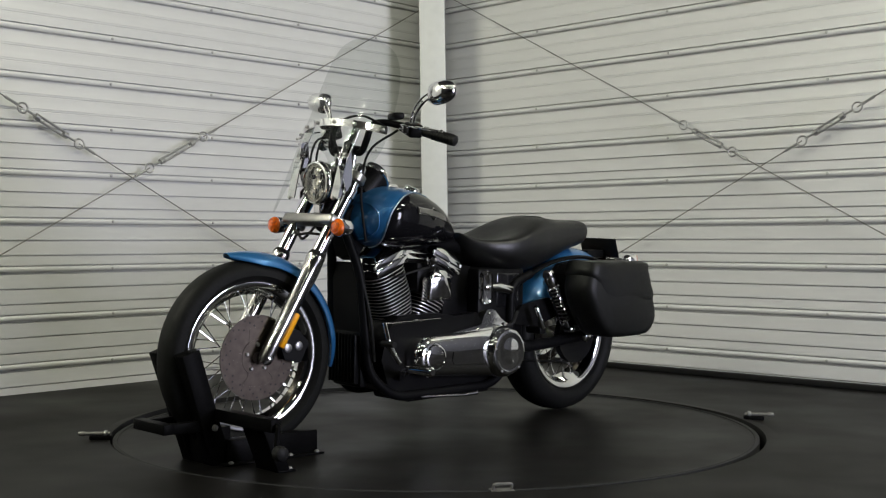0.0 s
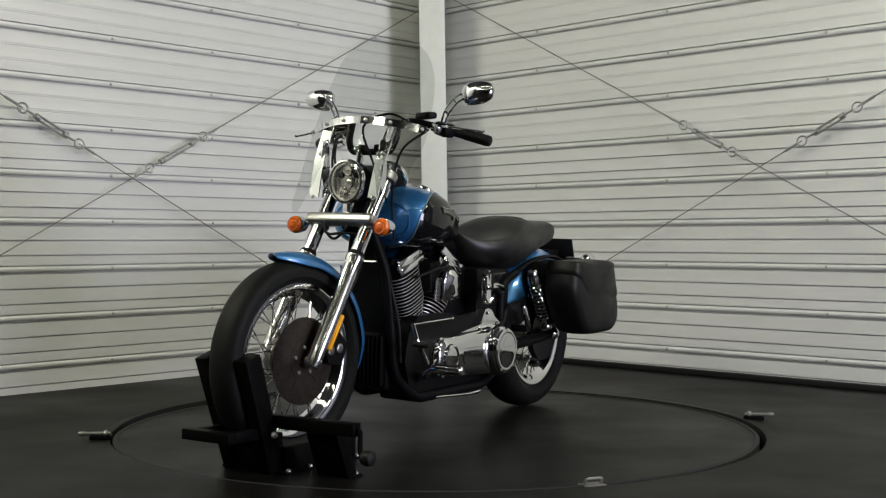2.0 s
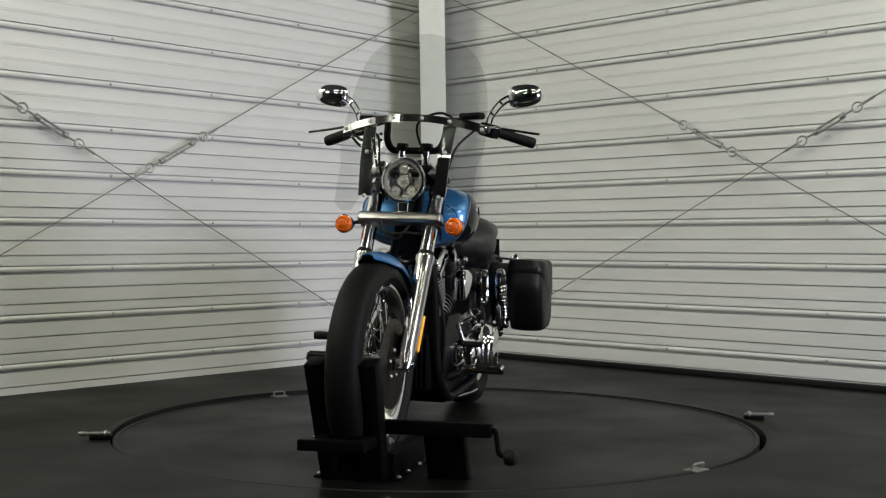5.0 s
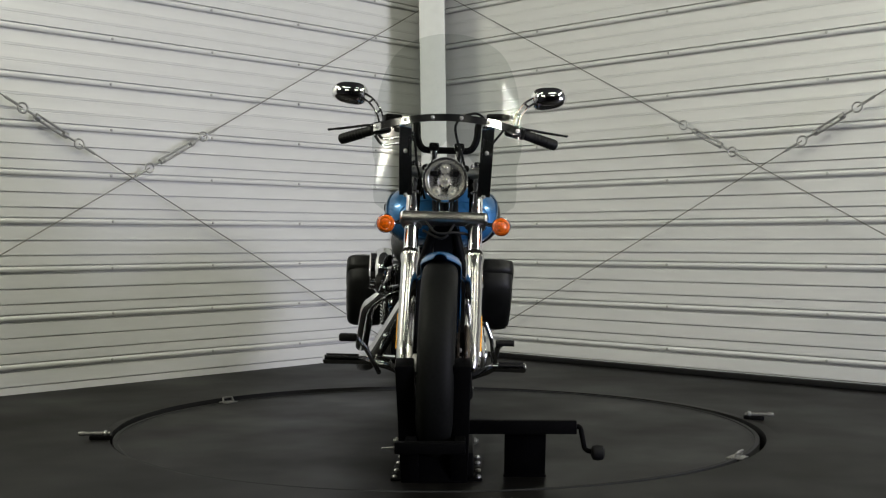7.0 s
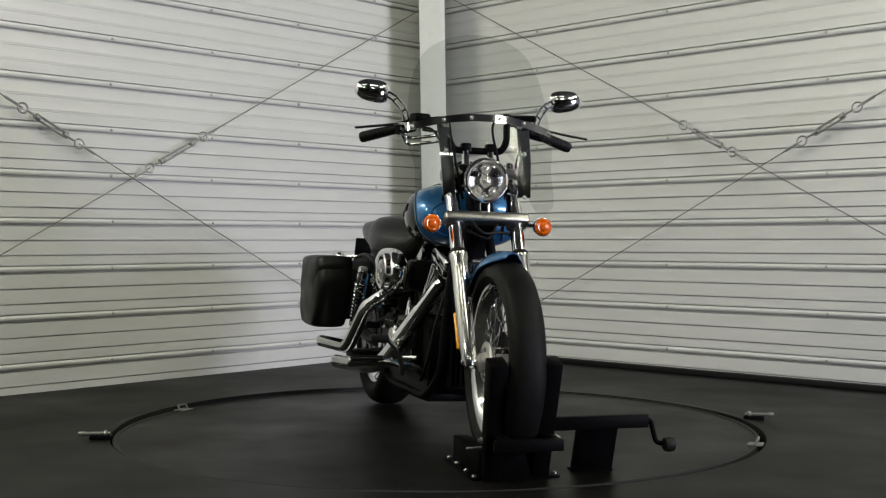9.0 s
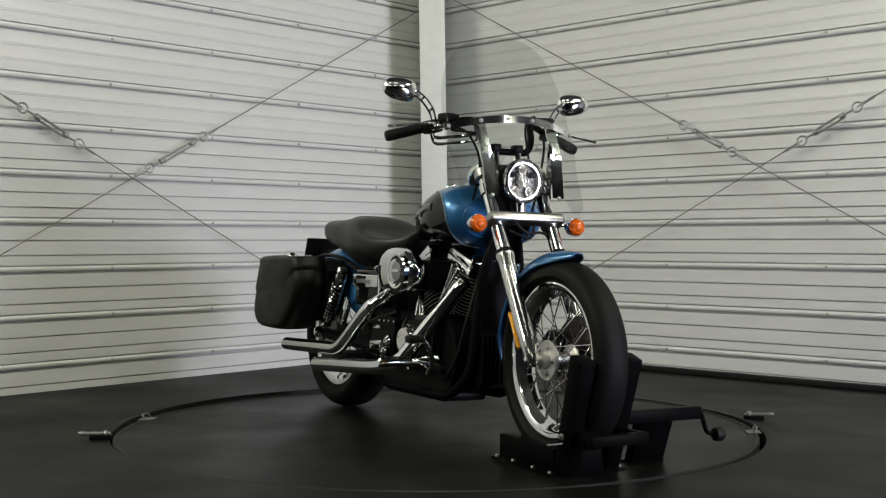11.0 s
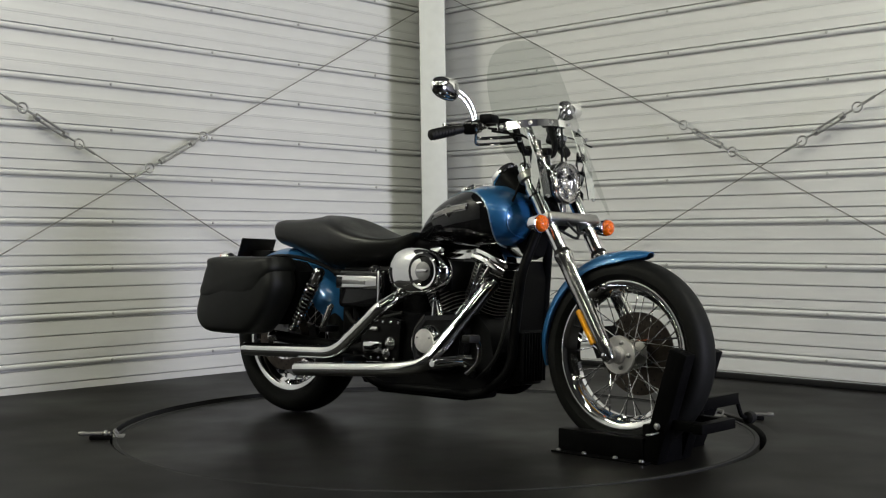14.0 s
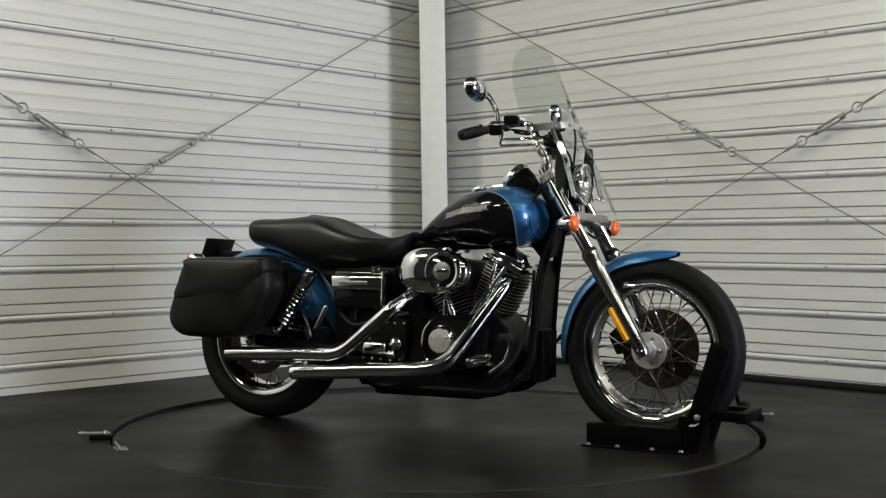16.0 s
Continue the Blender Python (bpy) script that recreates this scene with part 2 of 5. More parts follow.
wall_left, LEFT_M = siding_wall("wall_left", LEFT_DIR, 1, HALL_LEN, 0.569, 0.632)
wall_right, RIGHT_M = siding_wall("wall_right", RIGHT_DIR, -1, RIGHT_LEN, 0.883, 0.952)

# corner post, standing a little clear of the two walls
post = empty("corner_post", "plain light grey painted steel corner post", "post", m=pose(0.004, 2.72, 0, 0, -0.75, 0))
part("shaft", box(bmesh.new(), (-0.0785, -0.06, 0.0), (0.0785, 0.36, WALL_TOP + 0.001), 0.008), M_POST, post)
part("foot_plate", box(bmesh.new(), (-0.10, -0.08, 0.0), (0.10, 0.30, 0.012), 0.003), M_POST, post)

# dark foot strip under the right wall
bm = box(bmesh.new(), (0.25, 0.006, 0.0), (RIGHT_LEN, 0.03, 0.032), 0.004)
foot = tagged(part("baseboard", bm, M_RUBBER), "black rubber strip along the foot of the wall", "baseboard", kind="structure")
foot.matrix_basis = RIGHT_M

# lining of the hall behind the camera, with an open doorway to daylight
along_left, along_right = Vector((math.cos(LEFT_DIR), math.sin(LEFT_DIR), 0)), Vector((math.cos(RIGHT_DIR), math.sin(RIGHT_DIR), 0))
A, B = CORNER + HALL_LEN * along_left, CORNER + HALL_LEN * along_right
C = A + B - CORNER


def lining(name, p, q, label, door=None):
    """A plain wall; door: where an opening starts and ends along it, and its height."""
    v = q - p
    ang = math.degrees(math.atan2(v.y, v.x))
    bm = bmesh.new()
    if door:
        a, b, h = door
        box(bm, (0, -0.12, 0), (a, 0, WALL_TOP))
        box(bm, (b, -0.12, 0), (v.length, 0, WALL_TOP))
        box(bm, (a, -0.12, h), (b, 0, WALL_TOP))
    else:
        box(bm, (0, -0.12, 0), (v.length, 0, WALL_TOP))
    ob = tagged(part(name, bm, M_DARKWALL, smooth=False), label, "wall", kind="structure")
    ob.matrix_basis = pose(p.x, p.y, 0, 0, 0, ang)


lining("wall_back", A, C, "dim grey lining wall of the hall")
lining("wall_front", C, B, "dim grey lining wall with an open doorway", (HALL_LEN - 2.6, HALL_LEN - 0.4, 2.3))
lining("wall_right_end", B, CORNER + RIGHT_LEN * along_right, "dim grey lining wall beyond the siding")
bm = box(bmesh.new(), (-9, -10, WALL_TOP), (9, 5, WALL_TOP + 0.1))
tagged(part("ceiling", bm, M_DARKWALL, smooth=False), "dim grey hall ceiling", "ceiling", kind="structure")

# ---- floor and turntable ----
RING_R, DISC_Z = 1.254, -0.006


def hole_r(a):
    """The cut in the floor is not quite round: the gap is widest at two opposite sides."""
    return RING_R - 0.012 + 0.014 * (1 - math.sin(2 * a))


def lip_z(a):
    """The floor's edge stands a little proud of the disc, most at the far side."""
    return (0.003 + 0.005 * (1 - math.sin(2 * a))) * min(1.0, max(0.0, (math.sin(a) + 0.35) / 0.5))


def floor_with_hole():
    n = 160
    rows = []
    for grow, lift in ((0.0, 1.0), (0.012, 0.9), (0.05, 0.0), (12.7, 0.0)):
        rows.append([(math.cos(a) * (hole_r(a) + grow), math.sin(a) * (hole_r(a) + grow), lip_z(a) * lift) for a in [2 * math.pi * i / n for i in range(n)]])
    return rings(bmesh.new(), rows, caps=False)


tagged(part("floor", floor_with_hole(), M_FLOOR, smooth=False), "dark grey sealed floor with faint scuffs", "floor", kind="structure")
around = [2 * math.pi * i / 160 for i in range(160)]
bm = rings(bmesh.new(), [[(math.cos(a) * (hole_r(a) + k), math.sin(a) * (hole_r(a) + k), z if z < 0 else lip_z(a) - 0.0008) for a in around] for k, z in ((0.0006, 0), (0.0006, -0.08), (-1.2, -0.08))], caps=False)
tagged(part("pit", bm, M_GAP, smooth=False), "black pit under the turntable", "pit", kind="structure")
turntable = empty("turntable", "round dark grey vehicle turntable set into floor", "turntable")
bm = lathe(bmesh.new(), [(RING_R - 0.045, -0.05), (RING_R - 0.045, 0.0)], 128)
part("disc", bm, M_DISC, turntable, "dark coated deck")
bm = lathe(bmesh.new(), [(RING_R - 0.0455, -0.05), (RING_R - 0.016, -0.05), (RING_R - 0.016, -0.003), (RING_R - 0.019, 0.0005), (RING_R - 0.0455, 0.0005)], 128, closed=True)
part("edge_ring", bm, M_DISC, turntable, "dark steel edge ring")
bm = lathe(bmesh.new(), [(RING_R - 0.034, 0.0008), (RING_R - 0.0158, 0.0008), (RING_R - 0.0155, -0.04), (RING_R - 0.0158, 0.003), (RING_R - 0.020, 0.004), (RING_R - 0.030, 0.004)], 128, closed=True)
part("edge_seal", bm, M_GAP, turntable, "black rubber seal round the edge")


# ---- motorcycle ----
TURNING = [(turntable, Matrix.Translation((0, 0, DISC_Z)))]
bike = empty("motorcycle", "blue and black cruiser motorcycle with chrome engine and windscreen", "motorcycle")
TURNING.append((bike, Matrix.Translation((0, 0.015, 0)) @ pose(0, 0, 0, -1.9, 0, 0)))

# the steering is turned a little: the frame stands at 4 degrees to the fork
FR = Matrix.Translation((0.5, 0, 0)) @ Matrix.Rotation(radians(4.0), 4, "Z") @ Matrix.Translation((-0.5, 0, 0))


def fork_part(name, bm, mat, parent=None, label="", angle=38):
    return part(name, bm, mat, parent or bike, label, True, angle)


def frame_part(name, bm, mat, parent=None, label="", angle=38):
    bmesh.ops.transform(bm, matrix=FR, verts=bm.verts)
    return part(name, bm, mat, parent or bike, label, True, angle)


def arc_pts(cx, cz, r, a0, a1, n, y=0.0):
    return [Vector((cx + r * math.cos(radians(a0 + (a1 - a0) * i / n)), y, cz + r * math.sin(radians(a0 + (a1 - a0) * i / n)))) for i in range(n + 1)]


def spline(xs, ys, x):
    """Smooth value between given stations."""
    i = max(0, min(len(xs) - 2, sum(1 for q in xs if q <= x) - 1))
    t = (x - xs[i]) / (xs[i + 1] - xs[i])
    m = lambda k: (ys[min(k + 1, len(ys) - 1)] - ys[max(k - 1, 0)]) / (xs[min(k + 1, len(xs) - 1)] - xs[max(k - 1, 0)])
    h = xs[i + 1] - xs[i]
    t2, t3 = t * t, t ** 3
    return (2 * t3 - 3 * t2 + 1) * ys[i] + (t3 - 2 * t2 + t) * h * m(i) + (3 * t2 - 2 * t3) * ys[i + 1] + (t3 - t2) * h * m(i + 1)


def studs(name, prof, n, places, mat, parent, turn=None, label=""):
    """Bolt heads or screws, each an object of its own on one shared mesh."""
    first = None
    for m in places:
        m = (turn @ m) if turn is not None else m
        if first is None:
            first = part(name, lathe(bmesh.new(), prof, n), mat, parent, label)
            first.matrix_basis = m
        else:
            piece(name, first.data, parent, m)


BOLT = [(0.007, 0), (0.007, 0.004), (0.004, 0.007), (0.0005, 0.007)]


# wheels
def tyre_profile(R, w, rim_r):
    pts = []
    h = R - rim_r
    for i in range(21):
        a = -math.pi * 0.5 + math.pi * i / 20
        c, s = math.cos(a), math.sin(a)
        pts.append((rim_r + h * (0.40 + 0.60 * max(c, 0) ** 0.70), w / 2 * math.copysign(abs(s) ** 0.85, s)))
    pts += [(rim_r + 0.022, w * 0.41), (rim_r + 0.014, w * 0.30), (rim_r + 0.014, -w * 0.30), (rim_r + 0.022, -w * 0.41)]
    return pts


def rim_profile(r, w):
    """Closed section of a spoked rim with turned-up lips."""
    o = w / 2
    return [(r + 0.014, -o), (r + 0.016, -o + 0.004), (r + 0.010, -o + 0.008), (r - 0.002, -o + 0.016), (r - 0.022, -o + 0.028), (r - 0.022, o - 0.028),
            (r - 0.002, o - 0.016), (r + 0.010, o - 0.008), (r + 0.016, o - 0.004), (r + 0.014, o), (r + 0.008, o + 0.001), (r + 0.002, o - 0.002), (r - 0.004, o - 0.003), (r - 0.012, o - 0.010),
            (r - 0.018, o - 0.018), (r - 0.031, o - 0.032), (r - 0.031, -o + 0.032), (r - 0.018, -o + 0.018), (r - 0.012, -o + 0.010), (r - 0.004, -o + 0.003), (r + 0.002, -o + 0.002), (r + 0.008, -o - 0.001)]


def wheel(name, at, R, w, rim_r, rim_w, hub_r, hub_w, turn, label):
    put = turn @ Matrix.Translation(at)
    spin = put @ axis_to((0, 0, 0), (0, -1, 0))
    rim = part(name, lathe(bmesh.new(), rim_profile(rim_r, rim_w), 72, spin, closed=True), M_CHROME, bike, label)
    tyre = part("tyre", lathe(bmesh.new(), tyre_profile(R, w, rim_r), 80, spin, closed=True), M_TYRE, rim, "black road tyre with shallow grooves")
    part("hub", lathe(bmesh.new(), [(0.012, -hub_w / 2 - 0.012), (hub_r * 0.5, -hub_w / 2 - 0.012), (hub_r, -hub_w / 2), (hub_r, -hub_w / 2 + 0.006), (hub_r * 0.55, -hub_w / 2 + 0.02),
                                    (hub_r * 0.5, 0), (hub_r * 0.55, hub_w / 2 - 0.02), (hub_r, hub_w / 2 - 0.006), (hub_r, hub_w / 2), (hub_r * 0.5, hub_w / 2 + 0.012), (0.012, hub_w / 2 + 0.012)], 32, spin), M_SATIN, rim, "polished wheel hub")
    made = {}
    for i in range(40):
        side = 1 if i % 2 else -1
        lead = 1 if (i // 2) % 2 else -1
        key = (side, lead)
        m = put @ Matrix.Rotation(2 * math.pi * i / 40, 4, "Y")
        if key not in made:
            a = lead * 0.95
            p0 = Vector((math.sin(a) * hub_r * 0.92, side * (hub_w / 2 - 0.003), math.cos(a) * hub_r * 0.92))
            p1 = Vector((0, side * 0.008, rim_r - 0.026))
            bm = tube(bmesh.new(), [p0, p0.lerp(p1, 0.86)], 0.0019, 6)
            tube(bm, [p0.lerp(p1, 0.86), p1], 0.0031, 6)
            made[key] = part("spoke", bm, M_CHROME, rim)
            made[key].matrix_basis = m
        else:
            piece("spoke", made[key].data, rim, m)
    return rim


FRONT, REAR = Vector((0.893, 0, 0.341)), Vector((-0.768, 0, 0.323))
front_wheel = wheel("front_wheel", FRONT, 0.331, 0.115, 0.244, 0.084, 0.052, 0.085, Matrix(), "laced chrome front wheel")
rear_wheel = wheel("rear_wheel", REAR, 0.330, 0.165, 0.222, 0.122, 0.055, 0.11, FR, "laced chrome rear wheel")


def brake_disc(at, y, r_out, parent, turn, carrier):
    spin = turn @ Matrix.Translation(at + Vector((0, y, 0))) @ axis_to((0, 0, 0), (0, -1, 0))
    d = part("brake_disc", lathe(bmesh.new(), [(r_out - 0.045, -0.0025), (r_out, -0.0025), (r_out, 0.0025), (r_out - 0.045, 0.0025)], 64, spin, closed=True), M_DISCSTEEL, parent, "drilled steel brake disc")
    bm = bmesh.new()
    for i in range(48):
        a = 2 * math.pi * i / 48
        rr = r_out - 0.009 - 0.013 * (i % 3)
        for s in (1, -1):
            lathe(bm, [(0.0001, 0), (0.0036, 0)], 8, spin @ Matrix.Translation((rr * math.cos(a), rr * math.sin(a), s * 0.0029)), caps=False)
    tagged(part("hole", bm, M_GAP, d), kind="stuff")
    bm = bmesh.new()
    for i in range(5):
        a = 2 * math.pi * i / 5
        pts = [Vector((math.cos(a + b) * q, math.sin(a + b) * q, 0)) for b, q in ((-0.45, 0.05), (-0.12, 0.08), (0.0, r_out - 0.04), (0.28, r_out - 0.04), (0.22, 0.08), (0.35, 0.05))]
        rings(bm, [[spin @ (p + Vector((0, 0, -0.003))) for p in pts], [spin @ (p + Vector((0, 0, 0.003))) for p in pts]])
    lathe(bm, [(0.02, -0.004), (0.062, -0.004), (0.062, 0.004), (0.02, 0.004)], 32, spin, closed=True)
    part("carrier", bm, carrier, d)
    if carrier is M_DISCSTEEL:
        part("disc_centre", lathe(bmesh.new(), [(0.03, -0.0015), (r_out - 0.044, -0.0015), (r_out - 0.044, 0.0015), (0.03, 0.0015)], 48, spin, closed=True), carrier, d)
    flip = Matrix.Rotation(math.pi, 4, "X") if y > 0 else Matrix()
    studs("bolt", BOLT, 8, [spin @ Matrix.Translation((0.045 * math.cos(2 * math.pi * i / 5 + 0.3), 0.045 * math.sin(2 * math.pi * i / 5 + 0.3), -0.004 if y > 0 else 0.004)) @ flip for i in range(5)], M_STEEL, d)


brake_disc(FRONT, 0.066, 0.146, front_wheel, Matrix(), M_DISCSTEEL)
brake_disc(REAR, -0.085, 0.146, rear_wheel, FR, M_CAST)
# polished flange on the far side of the front hub
spin = Matrix.Translation(FRONT + Vector((0, -0.050, 0))) @ axis_to((0, 0, 0), (0, -1, 0))
bm = lathe(bmesh.new(), [(0.018, 0.0), (0.064, 0.0), (0.067, 0.004), (0.064, 0.010), (0.030, 0.012), (0.028, 0.03), (0.018, 0.032)], 40, spin)
flange = part("hub_flange", bm, M_LIGHT, front_wheel, "polished hub cover with bolts")
studs("bolt", [(0.008, 0), (0.008, 0.006), (0.003, 0.009)], 10, [spin @ Matrix.Translation((0.044 * math.cos(1.2566 * i), 0.044 * math.sin(1.2566 * i), 0.009)) for i in range(5)], M_CAST, flange)
# drive pulley
spin = FR @ Matrix.Translation(REAR + Vector((0, 0.09, 0))) @ axis_to((0, 0, 0), (0, -1, 0))
bm = lathe(bmesh.new(), [(0.03, -0.012), (0.112, -0.012), (0.118, -0.014), (0.118, 0.014), (0.112, 0.012), (0.03, 0.012)], 56, spin)
part("pulley", bm, M_BLACK, rear_wheel)
bm = tube(bmesh.new(), [Vector(p) for p in ((-0.77, 0.09, 0.447), (-0.18, 0.09, 0.40), (-0.14, 0.09, 0.36), (-0.15, 0.09, 0.29), (-0.2, 0.09, 0.26), (-0.77, 0.09, 0.207))], 0.013, 6, 0.3)
frame_part("drive_belt", bm, M_RUBBER)
guard = [(-0.30, 0.40), (-0.36, 0.475), (-0.52, 0.500), (-0.66, 0.490), (-0.78, 0.470), (-0.78, 0.452), (-0.62, 0.430), (-0.45, 0.385)]
frame_part("belt_guard", plate(bmesh.new(), guard, 0.128, 0.142, 0.004), M_BLACK, None, "black belt guard")

# fork


def on_fork(z, y):
    return Vector((0.887 + (z - 0.341) * -0.590, y, z))


for s in (1, -1):
    y = 0.109 * s
    leg = [on_fork(z, y) for z in (0.325, 0.345, 0.40, 0.45, 0.62, 0.66, 0.672, 0.684)]
    slider = fork_part("fork_slider", tube(bmesh.new(), leg, [0.018, 0.026, 0.027, 0.0285, 0.0285, 0.029, 0.033, 0.033], 20), M_POLISH, None, "polished aluminium fork slider")
    fork_part("fork_seal", tube(bmesh.new(), [on_fork(z, y) for z in (0.684, 0.690, 0.700)], [0.033, 0.031, 0.026], 20), M_RUBBER, slider)
    fork_part("fork_tube", tube(bmesh.new(), [on_fork(0.68, y), on_fork(1.0, y)], 0.0245, 20), M_CHROME, None, "chrome fork tube")
    fork_part("fork_cap", tube(bmesh.new(), [on_fork(0.995, y), on_fork(1.004, y), on_fork(1.012, y)], [0.022, 0.022, 0.014], 6), M_CHROME)
    # reflector strip on the outside of the leg
    cx = on_fork(0.445, y) + Vector((-0.022, s * 0.0225, -0.012))
    bm = box(bmesh.new(), (-0.011, -0.006, -0.066), (0.011, 0.006, 0.066), 0.004)
    bmesh.ops.transform(bm, matrix=Matrix.Translation(cx) @ Matrix.Rotation(math.atan2(-0.5085, 0.861), 4, "Y") @ Matrix.Rotation(s * 0.62, 4, "Z"), verts=bm.verts)
    fork_part("reflector", bm, M_REFLECT, slider, "amber reflector strip")
    # axle lug
    bm = lathe(bmesh.new(), [(0.020, 0), (0.022, 0.004), (0.022, 0.04), (0.016, 0.045), (0.010, 0.047), (0.009, 0.055), (0.002, 0.057)], 20, axis_to(FRONT + Vector((-0.008, s * 0.080, 0.0)), (0, s, 0)))
    fork_part("axle_nut", bm, M_CHROME, slider)
    # upper and lower clamps
    for zz, h in ((0.802, 0.018), (0.965, 0.014)):
        bm = tube(bmesh.new(), [on_fork(zz - h, y), on_fork(zz - h + 0.003, y), on_fork(zz + h - 0.003, y), on_fork(zz + h, y)], [0.033, 0.036, 0.036, 0.033], 20)
        fork_part("clamp", bm, M_SATIN)
    # indicator on its stalk
    base = on_fork(0.800, y)
    at = Vector((0.652, s * 0.197, 0.790))
    ind = fork_part("turn_signal", tube(bmesh.new(), [base + Vector((0, s * 0.02, 0)), Vector((0.625, s * 0.17, 0.795)), at + Vector((-0.03, 0, 0))], [0.008, 0.007, 0.009], 10), M_CHROME, None, "round amber turn signal in a chrome cup")
    cup = [(0.004, -0.062), (0.018, -0.055), (0.028, -0.035), (0.032, -0.008), (0.0325, 0.0), (0.030, 0.001)]
    fork_part("cup", lathe(bmesh.new(), cup, 28, axis_to(at, (1, 0, 0))), M_CHROME, ind)
    lens = [(0.0305, 0.0), (0.030, 0.008), (0.026, 0.016), (0.022, 0.019), (0.018, 0.018), (0.015, 0.021), (0.006, 0.023), (0.0005, 0.0235)]
    fork_part("lens", lathe(bmesh.new(), lens, 28, axis_to(at, (1, 0, 0))), M_AMBER, ind, "amber lens")

bm = box(bmesh.new(), (-0.024, -0.150, -0.019), (0.024, 0.150, 0.019), 0.011, Matrix.Translation((0.632, 0, 0.812)) @ Matrix.Rotation(-0.5, 4, "Y"), 3)
fork_part("lower_yoke", bm, M_SATIN, None, "polished fork yoke")
bm = box(bmesh.new(), (-0.045, -0.125, -0.014), (0.035, 0.125, 0.014), 0.010, Matrix.Translation((0.525, 0, 0.965)) @ Matrix.Rotation(-0.5, 4, "Y"), 3)
fork_part("upper_yoke", bm, M_CAST)
fork_part("steering_stem", tube(bmesh.new(), [(0.50, 0, 0.99), (0.60, 0, 0.79)], 0.030, 16), M_FRAME)
# hoses and brackets under the yoke
for pts in (((0.66, -0.06, 0.80), (0.68, -0.02, 0.762), (0.66, 0.05, 0.765), (0.63, 0.10, 0.74), (0.70, 0.12, 0.60), (0.84, 0.11, 0.42)), ((0.63, 0.04, 0.80), (0.665, 0.0, 0.745), (0.64, -0.07, 0.77))):
    fork_part("brake_hose", tube(bmesh.new(), smooth_path(pts), 0.005, 8), M_RUBBER)
# caliper
bm = plate(bmesh.new(), [(0.70, 0.385), (0.745, 0.43), (0.79, 0.435), (0.822, 0.39), (0.80, 0.33), (0.735, 0.315)], 0.035, 0.098, 0.010)
cal = fork_part("caliper", bm, M_BLACK, None, "black brake caliper")
studs("piston_cap", [(0.016, 0), (0.016, 0.004), (0.012, 0.006), (0.001, 0.006)], 16, [axis_to((x, 0.098, z), (0, 1, 0)) for x, z in ((0.745, 0.375), (0.79, 0.37))], M_CAST, cal)


def fender(bm, at, r, a0, a1, hw, drop, n=44, thick=0.003, flare=0.0):
    """A mudguard: an arched strip with turned-down sides, as a shell with thickness."""
    cross = []
    for i in range(15):
        u = -1 + 2 * i / 14
        cross.append((hw * math.sin(u * math.pi / 2 * 0.98), -drop * (1 - math.cos(u * math.pi / 2))))
    rows = []
    for i in range(n + 1):
        a = radians(a0 + (a1 - a0) * i / n)
        d = Vector((math.cos(a), 0, math.sin(a)))
        t = i / n
        nar = min(1, 0.10 + 5.5 * min(t, 1 - t)) ** 0.5
        up = flare * max(0, 1 - t * 6) ** 2
        outer = [at + d * (r + up + h * nar) + Vector((0, w * nar, 0)) for w, h in cross]
        inner = [at + d * (r + up + h * nar - thick) + Vector((0, w * nar * 0.97, 0)) for w, h in reversed(cross)]
        rows.append(outer + inner)
    return rings(bm, rows)


ff = fork_part("front_fender", fender(bmesh.new(), FRONT, 0.362, 76, 190, 0.068, 0.045, flare=0.005), M_BLUE, None, "metallic blue front mudguard")
for s in (1, -1):
    fork_part("fender_stay", tube(bmesh.new(), [on_fork(0.60, 0.085 * s), Vector((0.70, 0.066 * s, 0.62)), Vector((0.70, 0.060 * s, 0.655))], 0.006, 8), M_CHROME, ff)

# headlight
HL = Vector((0.612, 0, 0.946))
HX = axis_to(HL, (1, 0, 0))
bucket = [(0.0005, -0.117), (0.020, -0.115), (0.045, -0.105), (0.066, -0.075), (0.074, -0.03), (0.075, -0.004)]
head = fork_part("headlight", lathe(bmesh.new(), bucket, 48, HX, caps=False), M_BLACK, None, "round headlight with several projector lenses")
fork_part("bezel", lathe(bmesh.new(), [(0.076, -0.016), (0.080, -0.010), (0.080, 0.000), (0.076, 0.007), (0.070, 0.009), (0.067, 0.004), (0.068, -0.012)], 48, HX, closed=True), M_CHROME, head, "chrome headlight ring")
fork_part("reflector_bowl", lathe(bmesh.new(), [(0.068, 0.002), (0.064, -0.006), (0.060, -0.004), (0.056, -0.018), (0.030, -0.024), (0.0005, -0.024)], 48, HX, caps=False), M_BOWL, head)
for cy, cz, r in ((0, 0.040, 0.017), (0, -0.002, 0.021), (-0.027, -0.036, 0.015), (0.027, -0.036, 0.015)):
    mm = Matrix.Translation(HL + Vector((0, cy, cz))) @ axis_to((0, 0, 0), (1, 0, 0))
    pr = fork_part("projector", lathe(bmesh.new(), [(r + 0.004, -0.022), (r + 0.004, -0.008), (r + 0.001, -0.005), (r, -0.010)], 24, mm, caps=False), M_CHROME, head)
    fork_part("projector_lens", lathe(bmesh.new(), [(r, -0.010), (r * 0.8, -0.005), (r * 0.4, -0.001), (0.0005, 0.0)], 24, mm, caps=False), M_LED, pr, "clear lens with a pale yellow glow")
fork_part("halo_ring", lathe(bmesh.new(), [(0.0655, -0.002), (0.0655, 0.002), (0.0615, 0.002), (0.0615, -0.002)], 48, HX, closed=True), M_LED, head, "white ring light")
